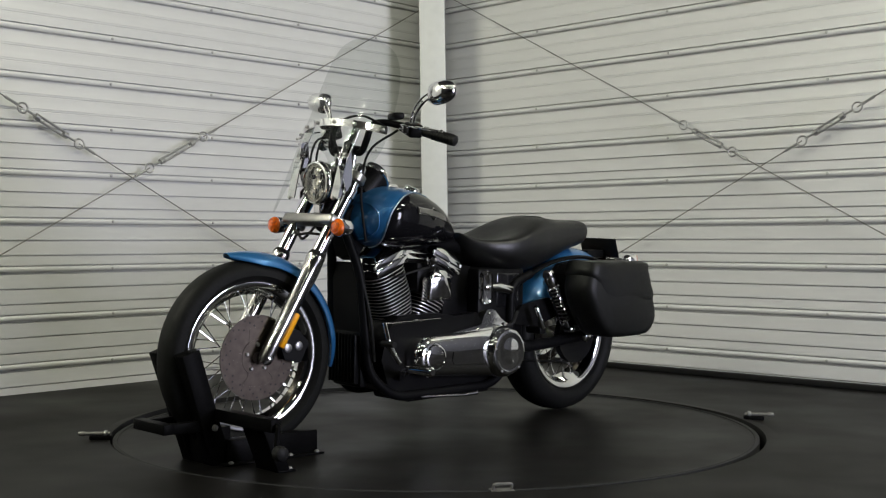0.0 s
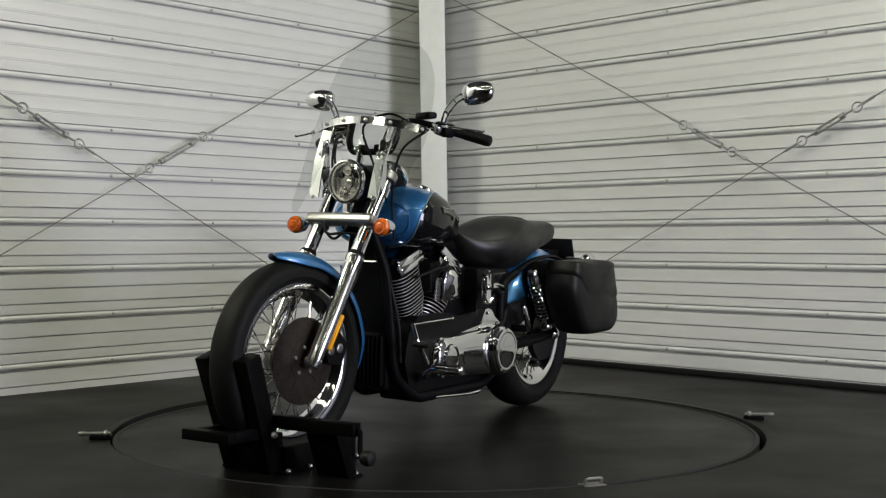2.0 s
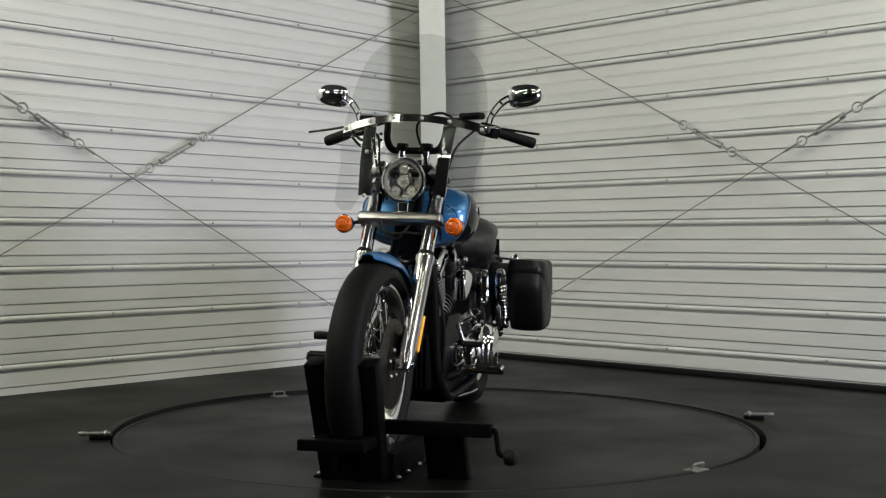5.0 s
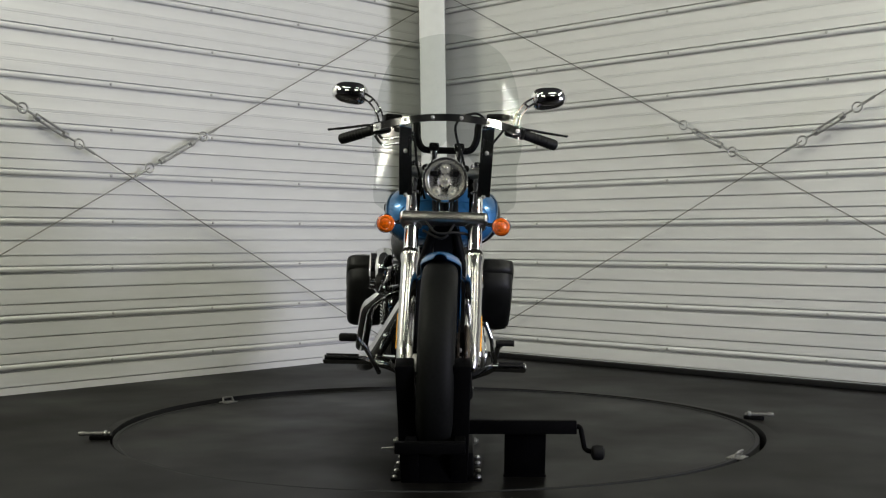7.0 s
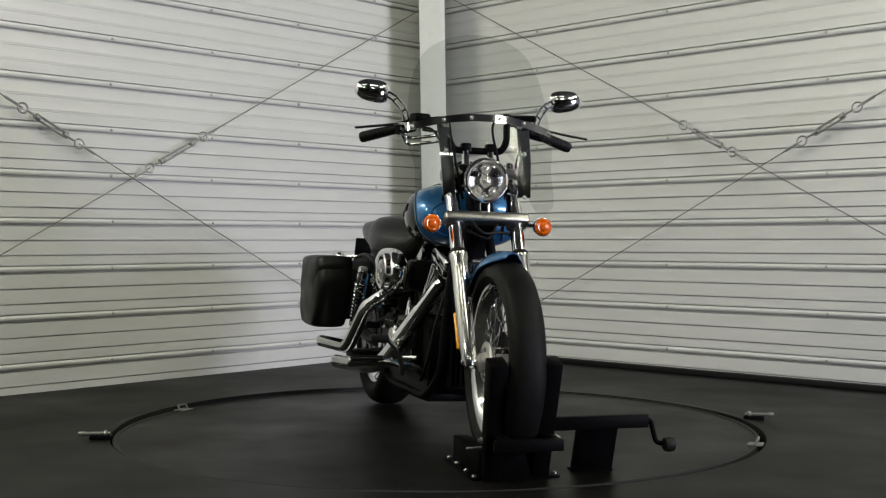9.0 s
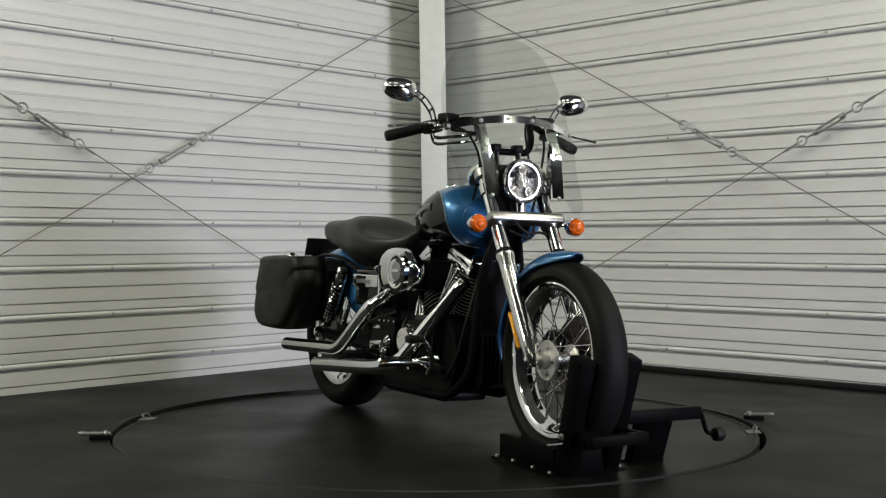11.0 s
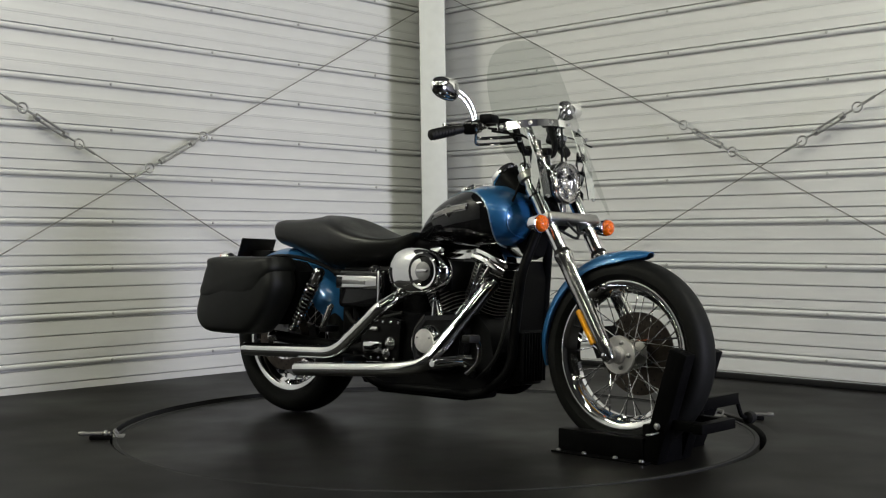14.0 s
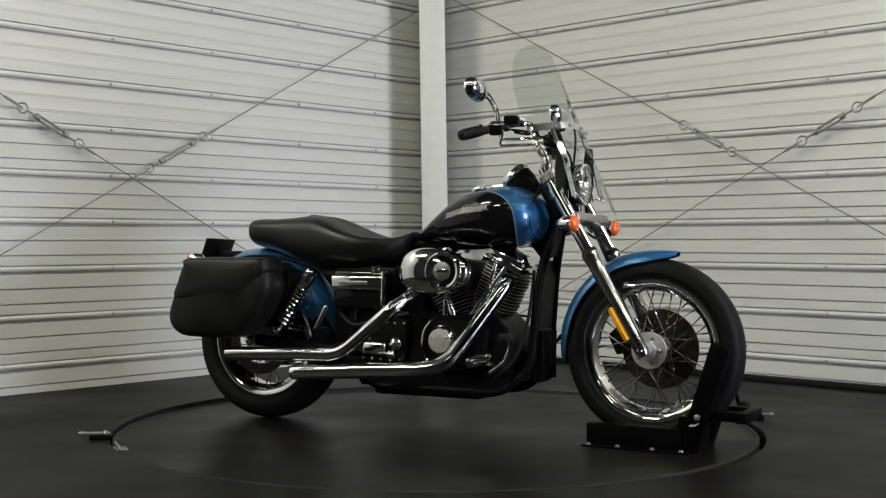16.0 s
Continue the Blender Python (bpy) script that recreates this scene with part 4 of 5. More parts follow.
def bag_shell(outline, y0, y1, soft, sub=4):
    """A soft box: a rounded outline, filled out towards the outer face."""
    loop = smooth_path([(a, 0, b) for a, b in outline] + [(outline[0][0], 0, outline[0][1])], sub)[:-1]
    cx = sum(p.x for p in loop) / len(loop)
    cz = sum(p.z for p in loop) / len(loop)
    rows = []
    for t, k in ((0, 0.93), (0.06, 0.975), (0.3, 1.0), (0.6, 1.0), (0.80, 0.985), (0.90, 0.955), (0.965, 0.90), (1.0, 0.80), (1.0 + soft * 0.6, 0.5), (1.0 + soft, 0.12)):
        rows.append([Vector((cx + (p.x - cx) * k, y0 + (y1 - y0) * t, cz + (p.z - cz) * k)) for p in loop])
    return rings(bmesh.new(), rows)


for s in (1, -1):
    OUT, LID = ([(x - (0.034 if s < 0 else 0.0), z) for x, z in shape] for shape in (BAG_OUT, BAG_LID))
    bag = frame_part("saddlebag", bag_shell(OUT, s * 0.215, s * 0.366, 0.06), M_LEATHER, None, "black leather saddlebag", 60)
    frame_part("lid", bag_shell(LID, s * 0.212, s * 0.3705, 0.04), M_LEATHER, bag, "black leather lid flap", 60)
    frame_part("inner_panel", plate(bmesh.new(), [(-0.55, 0.60), (-0.62, 0.64), (-0.88, 0.63), (-0.92, 0.50), (-0.85, 0.38), (-0.65, 0.38), (-0.56, 0.46)], s * 0.135, s * 0.217, 0.01), M_BLACK, bag)

# frame tubes
def bars(name, paths, r, mat=M_FRAME, label="", n=12):
    for pts in paths:
        frame_part(name, tube(bmesh.new(), rounded(pts, 0.06), r, n), mat, None, label)


for s in (1, -1):
    bars("frame_rail", [[(0.515, s * 0.03, 0.80), (0.470, s * 0.080, 0.62), (0.440, s * 0.10, 0.25), (0.33, s * 0.12, 0.160), (-0.20, s * 0.12, 0.160), (-0.30, s * 0.13, 0.24), (-0.30, s * 0.13, 0.56), (-0.42, s * 0.13, 0.60)]], 0.018, label="black frame tube")
    bars("swingarm", [[(-0.24, s * 0.125, 0.30), (-0.50, s * 0.135, 0.305), (-0.78, s * 0.125, 0.325)]], 0.024, label="black swingarm")
    frame_part("axle_end", lathe(bmesh.new(), [(0.026, 0), (0.026, 0.012), (0.018, 0.022), (0.003, 0.026)], 18, axis_to((-0.77, s * 0.145, 0.325), (0, s, 0))), M_CHROME)
bars("backbone", [[(0.51, 0, 0.86), (0.30, 0, 0.735), (-0.10, 0, 0.72), (-0.36, 0, 0.63)]], 0.030)
frame_part("steering_head", tube(bmesh.new(), [(0.485, 0, 0.975), (0.475, 0, 0.94), (0.56, 0, 0.80), (0.575, 0, 0.775)], [0.040, 0.045, 0.048, 0.042], 18), M_FRAME)
frame_part("head_gusset", plate(bmesh.new(), [(0.530, 0.80), (0.47, 0.87), (0.39, 0.745), (0.455, 0.665), (0.490, 0.68)], -0.035, 0.035, 0.01), M_FRAME)
# regulator and oil filter in front of the engine
reg = frame_part("regulator", box(bmesh.new(), (0.425, -0.080, 0.20), (0.462, 0.080, 0.41), 0.012), M_BLACK, None, "finned black regulator")
for i in range(9):
    frame_part("fin", box(bmesh.new(), (0.460, -0.076 + 0.0175 * i, 0.215), (0.482, -0.070 + 0.0175 * i, 0.395), 0.0015), M_BLACK, reg)
frame_part("downtube_plate", plate(bmesh.new(), [(0.425, 0.28), (0.448, 0.28), (0.478, 0.60), (0.470, 0.66), (0.454, 0.60)], -0.078, 0.078, 0.006), M_FRAME, None, "black plate between the front frame tubes")
frame_part("oil_filter", lathe(bmesh.new(), [(0.034, 0.0), (0.038, 0.008), (0.038, 0.075), (0.030, 0.086), (0.002, 0.088)], 24, axis_to((0.37, 0.02, 0.27), (1, 0, 0.1))), M_BLACK)

# ---- engine ----
CASE = [(0.36, 0.40), (0.385, 0.30), (0.35, 0.20), (0.28, 0.165), (-0.26, 0.165), (-0.30, 0.22), (-0.30, 0.42), (-0.20, 0.46), (0.0, 0.445), (0.08, 0.46), (0.30, 0.46)]
engine = frame_part("engine", plate(bmesh.new(), CASE, -0.125, 0.110, 0.02), M_BLACK, None, "black and chrome air-cooled V-twin engine")
frame_part("oil_pan", box(bmesh.new(), (-0.22, -0.10, 0.128), (0.24, 0.10, 0.17), 0.015), M_BLACK, engine)
CR = Vector((0.178, 0, 0.30))


def rounded_square(r, k=0.6, n=28):
    out = []
    for i in range(n):
        a = 2 * math.pi * i / n
        c, s = math.cos(a), math.sin(a)
        out.append((r * math.copysign(abs(c) ** k, c), r * math.copysign(abs(s) ** k, s)))
    return out


fin_mesh = {}
for lean, nm in ((22.5, "front"), (-22.5, "rear")):
    m = Matrix.Translation(CR) @ Matrix.Rotation(radians(lean), 4, "Y")
    bm = lathe(bmesh.new(), [(0.050, 0.14), (0.050, 0.36)], 24, m)
    cyl = frame_part("cylinder", bm, M_BLACK, engine, "black finned cylinder with bright fin edges")
    for i in range(15):
        h = 0.158 + 0.0135 * i
        r = (0.070 + 0.014 * min(1, i / 5)) if i < 11 else 0.086
        key = round(r, 4)
        if key not in fin_mesh:
            sq = rounded_square(r)
            bmf = bmesh.new()
            rings(bmf, [[(x * 0.96, y * 0.96, -0.0022) for x, y in sq], [(x, y, -0.0012) for x, y in sq], [(x, y, 0.0012) for x, y in sq], [(x * 0.96, y * 0.96, 0.0022) for x, y in sq]])
            fin_mesh[key] = part("fin", bmf, M_BLACK, cyl, angle=30)
            bme = bmesh.new()
            rings(bme, [[(x * 1.004, y * 1.004, -0.0013) for x, y in sq], [(x * 1.004, y * 1.004, 0.0013) for x, y in sq], [(x * 0.99, y * 0.985, 0.0015) for x, y in sq], [(x * 0.99, y * 0.985, -0.0015) for x, y in sq]], closed_v=True)
            fin_mesh[(key, "e")] = part("fin_edge", bme, M_LIGHT, cyl, angle=30)
            fin_mesh[key].matrix_basis = FR @ m @ Matrix.Translation((0, 0, h))
            fin_mesh[(key, "e")].matrix_basis = FR @ m @ Matrix.Translation((0, 0, h))
        else:
            piece("fin", fin_mesh[key].data, cyl, FR @ m @ Matrix.Translation((0, 0, h)))
            piece("fin_edge", fin_mesh[(key, "e")].data, cyl, FR @ m @ Matrix.Translation((0, 0, h)))
    rb = box(bmesh.new(), (-0.084, -0.094, 0.360), (0.084, 0.094, 0.385), 0.004, m, 2)
    frame_part("rocker_base", rb, M_CHROME, cyl, "chrome rocker box")
    sq = [(-0.076, -0.088), (0.076, -0.088), (0.076, 0.088), (-0.076, 0.088)]
    rb = bmesh.new()
    rings(rb, [[m @ Vector((a * k, b * q, h)) for a, b in sq] for h, k, q in ((0.384, 1.0, 1.0), (0.410, 1.0, 1.0), (0.428, 0.80, 0.88), (0.431, 0.72, 0.82))])
    bmesh.ops.bevel(rb, geom=list(rb.edges), offset=0.004, segments=2, affect="EDGES", profile=0.5)
    frame_part("rocker_cover", rb, M_CHROME, cyl, "faceted chrome rocker cover")
    studs("bolt", [(0.006, 0), (0.006, 0.01), (0.003, 0.012)], 8, [m @ Matrix.Translation((a, b, 0.392)) for a, b in ((-0.078, -0.0855), (0.078, -0.0855), (-0.078, 0.0855), (0.078, 0.0855))], M_STEEL, cyl, FR)
    # pushrod tubes
    for k in (0, 1):
        q0 = Vector((CR.x + (0.035 + 0.035 * k) * (1 if lean > 0 else -1), -0.140, 0.44))
        q1 = m @ Vector((0.018 - 0.04 * k * (1 if lean > 0 else -1), -0.098, 0.365))
        pr = frame_part("pushrod_tube", tube(bmesh.new(), [q0, q0.lerp(q1, 0.25), q0.lerp(q1, 0.26), q0.lerp(q1, 0.6), q0.lerp(q1, 0.61), q1], [0.013, 0.013, 0.0105, 0.0105, 0.0085, 0.0085], 12), M_CHROME, cyl, "chrome pushrod tube")
    frame_part("spark_plug_lead", tube(bmesh.new(), smooth_path([m @ Vector((0.0, 0.082, 0.33)), m @ Vector((0.0, 0.115, 0.335)), Vector((0.13, 0.125, 0.645)), Vector((0.125, 0.12, 0.615))]), 0.005, 8), M_RUBBER, cyl)

# right side covers
cam_out = [(0.285, 0.39), (0.275, 0.30), (0.215, 0.245), (0.10, 0.240), (0.035, 0.29), (0.03, 0.38), (0.08, 0.445), (0.25, 0.455)]
cc = frame_part("cam_cover", plate(bmesh.new(), cam_out, -0.125, -0.168, 0.012), M_GLOSS, engine, "black cam cover with chrome trim")
frame_part("cam_inset", plate(bmesh.new(), [(0.15 + (x - 0.15) * 0.82, 0.345 + (z - 0.345) * 0.82) for x, z in cam_out], -0.166, -0.172, 0.002), M_BLACK, cc)
rim_line = [Vector((x, -0.164, z)) for x, z in cam_out[3:7]]
frame_part("cam_trim", tube(bmesh.new(), smooth_path(rim_line), 0.006, 8), M_CHROME, cc)
frame_part("lifter_block", box(bmesh.new(), (0.215, -0.165, 0.41), (0.27, -0.12, 0.455), 0.008), M_CHROME, cc)
X = axis_to((0.115, -0.165, 0.352), (0, -1, 0))
frame_part("timer_cup", lathe(bmesh.new(), [(0.062, 0), (0.060, 0.02), (0.050, 0.036), (0.046, 0.040)], 36, X, caps=False), M_CHROME, cc, "chrome timer housing")
frame_part("timer_cover", lathe(bmesh.new(), [(0.0465, 0.038), (0.044, 0.043), (0.020, 0.045), (0.001, 0.045)], 36, X), M_LIGHT, cc, "round brushed timer cover")
studs("screw", [(0.004, 0), (0.004, 0.004), (0.0005, 0.005)], 8, [X @ Matrix.Translation((q, 0.012, 0.044)) for q in (-0.03, 0.03)], M_CAST, cc, FR)
gb = frame_part("gearbox_cover", plate(bmesh.new(), [(-0.05, 0.42), (-0.06, 0.27), (-0.22, 0.255), (-0.26, 0.30), (-0.25, 0.40), (-0.18, 0.44)], -0.12, -0.15, 0.01), M_BLACK, engine, "black gearbox cover")
frame_part("trim", box(bmesh.new(), (-0.235, -0.172, 0.285), (-0.135, -0.148, 0.335), 0.010, None, 3), M_CHROME, gb, "chrome gearbox trim")
frame_part("dome", lathe(bmesh.new(), [(0.026, 0), (0.026, 0.012), (0.018, 0.022), (0.002, 0.026)], 20, axis_to((-0.095, -0.150, 0.330), (0, -1, 0))), M_CHROME, gb)
frame_part("dome", lathe(bmesh.new(), [(0.018, 0), (0.018, 0.02), (0.010, 0.03), (0.002, 0.032)], 16, axis_to((-0.115, -0.150, 0.290), (0.3, -1, 0))), M_CHROME, gb)
frame_part("cap", box(bmesh.new(), (-0.215, -0.165, 0.375), (-0.16, -0.145, 0.392), 0.004), M_CHROME, gb)
studs("bolt", [(0.006, 0), (0.006, 0.006), (0.002, 0.008)], 8, [axis_to((-0.06 - 0.02 * i, -0.149, 0.268 if i % 2 else 0.41), (0, -1, 0)) for i in range(10)], M_CHROME, gb, FR)
# air cleaner
AC = Vector((0.094, 0, 0.612))
rows = []
for d, k in ((-0.175, 0.86), (-0.185, 0.95), (-0.205, 1.0), (-0.225, 0.985), (-0.236, 0.93), (-0.245, 0.82), (-0.252, 0.68), (-0.257, 0.54), (-0.260, 0.40)):
    row = []
    for i in range(48):
        a = 2 * math.pi * i / 48
        c, s = math.cos(a), math.sin(a)
        row.append(Vector((AC.x + (0.146 + 0.006 * c) * k * math.copysign(abs(c) ** 0.9, c) - 0.006, d, AC.z + 0.090 * k * math.copysign(abs(s) ** 0.9, s) * (1 - 0.10 * c))))
    rows.append(row)
air = frame_part("air_cleaner", rings(bmesh.new(), rows), M_CHROME, None, "oval chrome air cleaner with round insert", 50)
X = axis_to((0.146, -0.250, AC.z + 0.002), (0, -1, 0)) @ Matrix.Diagonal((1.15, 1.15, 1.0, 1.0))
frame_part("insert_ring", lathe(bmesh.new(), [(0.062, -0.012), (0.062, 0.008), (0.057, 0.013), (0.050, 0.011), (0.048, -0.004)], 40, X, closed=True), M_CHROME, air)
frame_part("insert", lathe(bmesh.new(), [(0.050, 0.003), (0.030, 0.0075), (0.001, 0.009)], 40, X), M_GLOSS, air, "dark round insert")
frame_part("insert_dome", lathe(bmesh.new(), [(0.031, 0.006), (0.030, 0.010), (0.018, 0.0125), (0.001, 0.013)], 32, X), M_CAST, air)
frame_part("emblem", box(bmesh.new(), (-0.024, -0.004, 0.011), (0.024, 0.006, 0.0145), 0.002, X), M_CHROME, air)
frame_part("oil_tank", box(bmesh.new(), (-0.15, -0.06, 0.42), (0.02, 0.06, 0.64), 0.02), M_BLACK, engine)
frame_part("intake", box(bmesh.new(), (0.08, -0.15, 0.54), (0.20, 0.10, 0.66), 0.02), M_BLACK, engine)
# coil cover and horn on the left
arch = [(0.058, 0.512), (0.184, 0.512), (0.184, 0.585)] + [(0.121 + 0.063 * math.cos(math.pi * k / 14), 0.585 + 0.045 * math.sin(math.pi * k / 14)) for k in range(1, 14)] + [(0.058, 0.585)]
bm = bag_shell(arch, 0.10, 0.150, 0.30, 1)
frame_part("coil_cover", bm, M_CHROME, engine, "chrome coil cover", 60)
frame_part("breather_knob", lathe(bmesh.new(), [(0.014, 0), (0.020, 0.01), (0.020, 0.03), (0.012, 0.04)], 18, axis_to((0.155, 0.12, 0.645), (0, 0.5, 1))), M_CHROME, engine)
hm = Matrix.Translation((-0.10, 0.165, 0.558))
bm = bmesh.new()
cap = [(0.030 * math.cos(a), 0.038 * (1 if math.sin(a) >= 0 else -1) + 0.030 * math.sin(a)) for a in [2 * math.pi * i / 32 + 0.01 for i in range(32)]]
rings(bm, [[hm @ Vector((a * k, d, b * k)) for a, b in cap] for d, k in ((0.0, 0.8), (0.004, 1.0), (0.018, 1.0), (0.026, 0.92), (0.020, 0.80))])
horn = frame_part("horn", bm, M_CHROME, None, "tall oval chrome horn cover")
frame_part("horn_face", plate(bmesh.new(), [(-0.10 + a * 0.76, 0.558 + b * 0.80) for a, b in cap], 0.180, 0.184), M_GLOSS, horn)
frame_part("horn_boss", lathe(bmesh.new(), [(0.012, 0), (0.012, 0.008), (0.004, 0.012)], 14, axis_to((-0.10, 0.184, 0.558), (0, 1, 0))), M_CHROME, horn)
frame_part("horn_bracket", tube(bmesh.new(), [(-0.12, 0.15, 0.555), (-0.20, 0.15, 0.555), (-0.28, 0.14, 0.540)], [0.012, 0.020, 0.022], 14), M_CHROME, horn)

# oil tank and battery covers under the saddle
for s in (1, -1):
    side = frame_part("side_cover", box(bmesh.new(), (-0.372, -0.175 if s < 0 else 0.08, 0.462), (-0.135 if s < 0 else -0.215, -0.10 if s < 0 else 0.124, 0.615), 0.018, None, 3), M_GLOSS, None, "gloss black side cover")
    if s < 0:
        frame_part("chrome_band", box(bmesh.new(), (-0.375, -0.186, 0.537), (-0.145, -0.160, 0.592), 0.008, None, 3), M_CHROME, side, "chrome band on the side cover")
        frame_part("band_line", box(bmesh.new(), (-0.335, -0.188, 0.556), (-0.21, -0.1855, 0.572), 0.001), M_CAST, side)
        frame_part("dipstick", lathe(bmesh.new(), [(0.020, 0), (0.022, 0.006), (0.022, 0.016), (0.014, 0.022), (0.001, 0.023)], 18, axis_to((-0.185, -0.155, 0.612), (0, -0.2, 1))), M_CHROME, side)
        frame_part("end_band", box(bmesh.new(), (-0.152, -0.184, 0.47), (-0.134, -0.155, 0.612), 0.006), M_CHROME, side)
frame_part("battery_box", box(bmesh.new(), (-0.40, -0.12, 0.30), (-0.12, 0.12, 0.63), 0.02), M_BLACK)

# exhausts
up = rounded([(-0.035, -0.10, 0.545), (-0.015, -0.20, 0.520), (-0.055, -0.265, 0.470), (-0.265, -0.290, 0.290), (-0.40, -0.290, 0.286), (-0.755, -0.300, 0.276)], 0.06, 8)
lo = rounded([(0.345, -0.045, 0.600), (0.330, -0.090, 0.560), (0.168, -0.252, 0.266), (0.04, -0.276, 0.244), (-0.455, -0.290, 0.214)], 0.055, 8)
for pts, nm in ((up, "upper"), (lo, "lower")):
    n = len(pts)
    rs = []
    for i, p in enumerate(pts):
        k = i / (n - 1)
        rs.append(0.024 if p.x > -0.05 and nm == "upper" else 0.0275 if nm == "upper" else 0.0295)
    ex = frame_part("exhaust_pipe", tube(bmesh.new(), pts, rs, 24, caps=False), M_CHROME, None, "chrome exhaust with heat shield")
    e = pts[-1]
    d = (pts[-1] - pts[-2]).normalized()
    frame_part("tailpipe", tube(bmesh.new(), [e - d * 0.002, e + d * 0.012, e + d * 0.022, e + d * 0.022, e - d * 0.05], [rs[-1], rs[-1], rs[-1] - 0.002, 0.021, 0.020], 24, caps=False), M_CHROME, ex)
    frame_part("tail_bore", tube(bmesh.new(), [e - d * 0.05, e - d * 0.048], 0.021, 20), M_GAP, ex)
frame_part("exhaust_bracket", box(bmesh.new(), (-0.40, -0.27, 0.225), (-0.24, -0.13, 0.275), 0.01), M_BLACK)
frame_part("port_flange", lathe(bmesh.new(), [(0.030, 0), (0.034, 0.006), (0.034, 0.016), (0.026, 0.020)], 24, axis_to((0.338, -0.062, 0.585), (-0.2, -0.8, -0.6))), M_BLACK, engine)

# primary cover
def stadium(c0, r0, c1, r1, n=20):
    pts = []
    for i in range(n + 1):
        a = radians(-82 + 164 * i / n)
        pts.append((c0[0] + r0 * math.cos(a), c0[1] + r0 * math.sin(a)))
    for i in range(n + 1):
        a = radians(98 + 164 * i / n)
        pts.append((c1[0] + r1 * math.cos(a), c1[1] + r1 * math.sin(a)))
    return pts


loop = stadium((0.190, 0.305), 0.075, (-0.205, 0.298), 0.102)
cx, cz = 0.0, 0.30
rows = [[Vector((x, 0.100, z)) for x, z in loop]]
for i in range(13):
    a = math.pi / 2 * i / 12
    k = math.cos(a) ** 0.5 if i < 12 else 0.04
    d = 0.146 + 0.041 * math.sin(a) ** 0.8
    rows.append([Vector((cx + (x - cx) * (1 - (1 - k) * 0.35), d, cz + (z - cz) * k)) for x, z in loop])
prim = frame_part("primary_cover", rings(bmesh.new(), rows), M_CHROME, None, "large chrome primary cover", 50)
X = axis_to((-0.205, 0.150, 0.300), (0, 1, 0))
frame_part("derby_seat", lathe(bmesh.new(), [(0.100, -0.04), (0.104, -0.03), (0.104, 0.02), (0.102, 0.036), (0.097, 0.050), (0.092, 0.056)], 48, X), M_CHROME, prim)
frame_part("derby_cover", lathe(bmesh.new(), [(0.090, 0.054), (0.092, 0.060), (0.089, 0.066), (0.080, 0.069), (0.076, 0.068), (0.040, 0.072), (0.001, 0.073)], 48, X), M_CHROME, prim, "domed round chrome clutch cover")
studs("screw", [(0.005, 0), (0.005, 0.003), (0.001, 0.004)], 10, [X @ Matrix.Translation((0.084 * math.cos(1.2566 * i + 0.4), 0.084 * math.sin(1.2566 * i + 0.4), 0.067)) for i in range(5)], M_STEEL, prim, FR)
X = axis_to((0.178, 0.165, 0.300), (0, 1, 0))
frame_part("stator_cover", lathe(bmesh.new(), [(0.055, 0), (0.055, 0.018), (0.050, 0.026), (0.044, 0.028), (0.043, 0.024), (0.020, 0.026), (0.001, 0.026)], 40, X), M_CHROME, prim)
insp = [(0.08, 0.270), (0.02, 0.268), (-0.055, 0.266), (-0.065, 0.285), (-0.065, 0.320), (0.085, 0.318), (0.09, 0.285)]
frame_part("inspection_cover", plate(bmesh.new(), insp, 0.180, 0.1895, 0.004), M_CHROME, prim)
tower = [(-0.275, 0.350), (-0.262, 0.405), (-0.218, 0.430), (-0.188, 0.460), (-0.165, 0.468), (-0.138, 0.466), (-0.120, 0.442), (-0.106, 0.408), (0.0, 0.394), (0.15, 0.372), (0.15, 0.350), (-0.1, 0.345)]
frame_part("primary_tower", plate(bmesh.new(), tower, 0.100, 0.152, 0.012), M_CHROME, prim, "chrome rise behind the primary cover")
studs("tower_bolt", BOLT, 8, [axis_to((x, 0.152, z), (0, 1, 0)) for x, z in ((-0.152, 0.450), (-0.235, 0.405), (-0.085, 0.392), (0.01, 0.382), (0.12, 0.366))], M_CHROME, prim, FR)
studs("bolt", BOLT, 8, [axis_to((loop[i * 3][0] * 0.975, 0.158, cz + (loop[i * 3][1] - cz) * 0.97), (0, 1, 0)) for i in range(14)], M_STEEL, prim, FR)
# folded passenger pegs
for s in (1, -1):
    pp = frame_part("passenger_peg", tube(bmesh.new(), [(-0.385, s * 0.190, 0.470), (-0.392, s * 0.192, 0.462), (-0.428, s * 0.196, 0.385), (-0.431, s * 0.196, 0.378)], [0.009, 0.013, 0.013, 0.009], 12), M_CHROME, None, "folded chrome passenger peg")
    frame_part("peg_hinge", box(bmesh.new(), (-0.45, min(s * 0.12, s * 0.198), 0.358), (-0.41, max(s * 0.12, s * 0.198), 0.385), 0.006), M_BLACK, pp)
# gear lever linkage
link = frame_part("shift_rod", tube(bmesh.new(), [(0.425, 0.165, 0.440), (0.14, 0.165, 0.447)], 0.005, 8), M_CHROME, None, "long chrome gear linkage rod")
frame_part("shift_arm", tube(bmesh.new(), rounded([(0.425, 0.165, 0.445), (0.425, 0.19, 0.38), (0.385, 0.20, 0.30)], 0.02), 0.008, 10), M_CHROME, link)
frame_part("shift_lever", tube(bmesh.new(), rounded([(0.385, 0.205, 0.30), (0.44, 0.21, 0.36), (0.465, 0.225, 0.375)], 0.03), 0.010, 10), M_CHROME, link)
frame_part("shift_peg", tube(bmesh.new(), [(0.465, 0.20, 0.376), (0.465, 0.265, 0.376)], 0.011, 12), M_RUBBER, link)
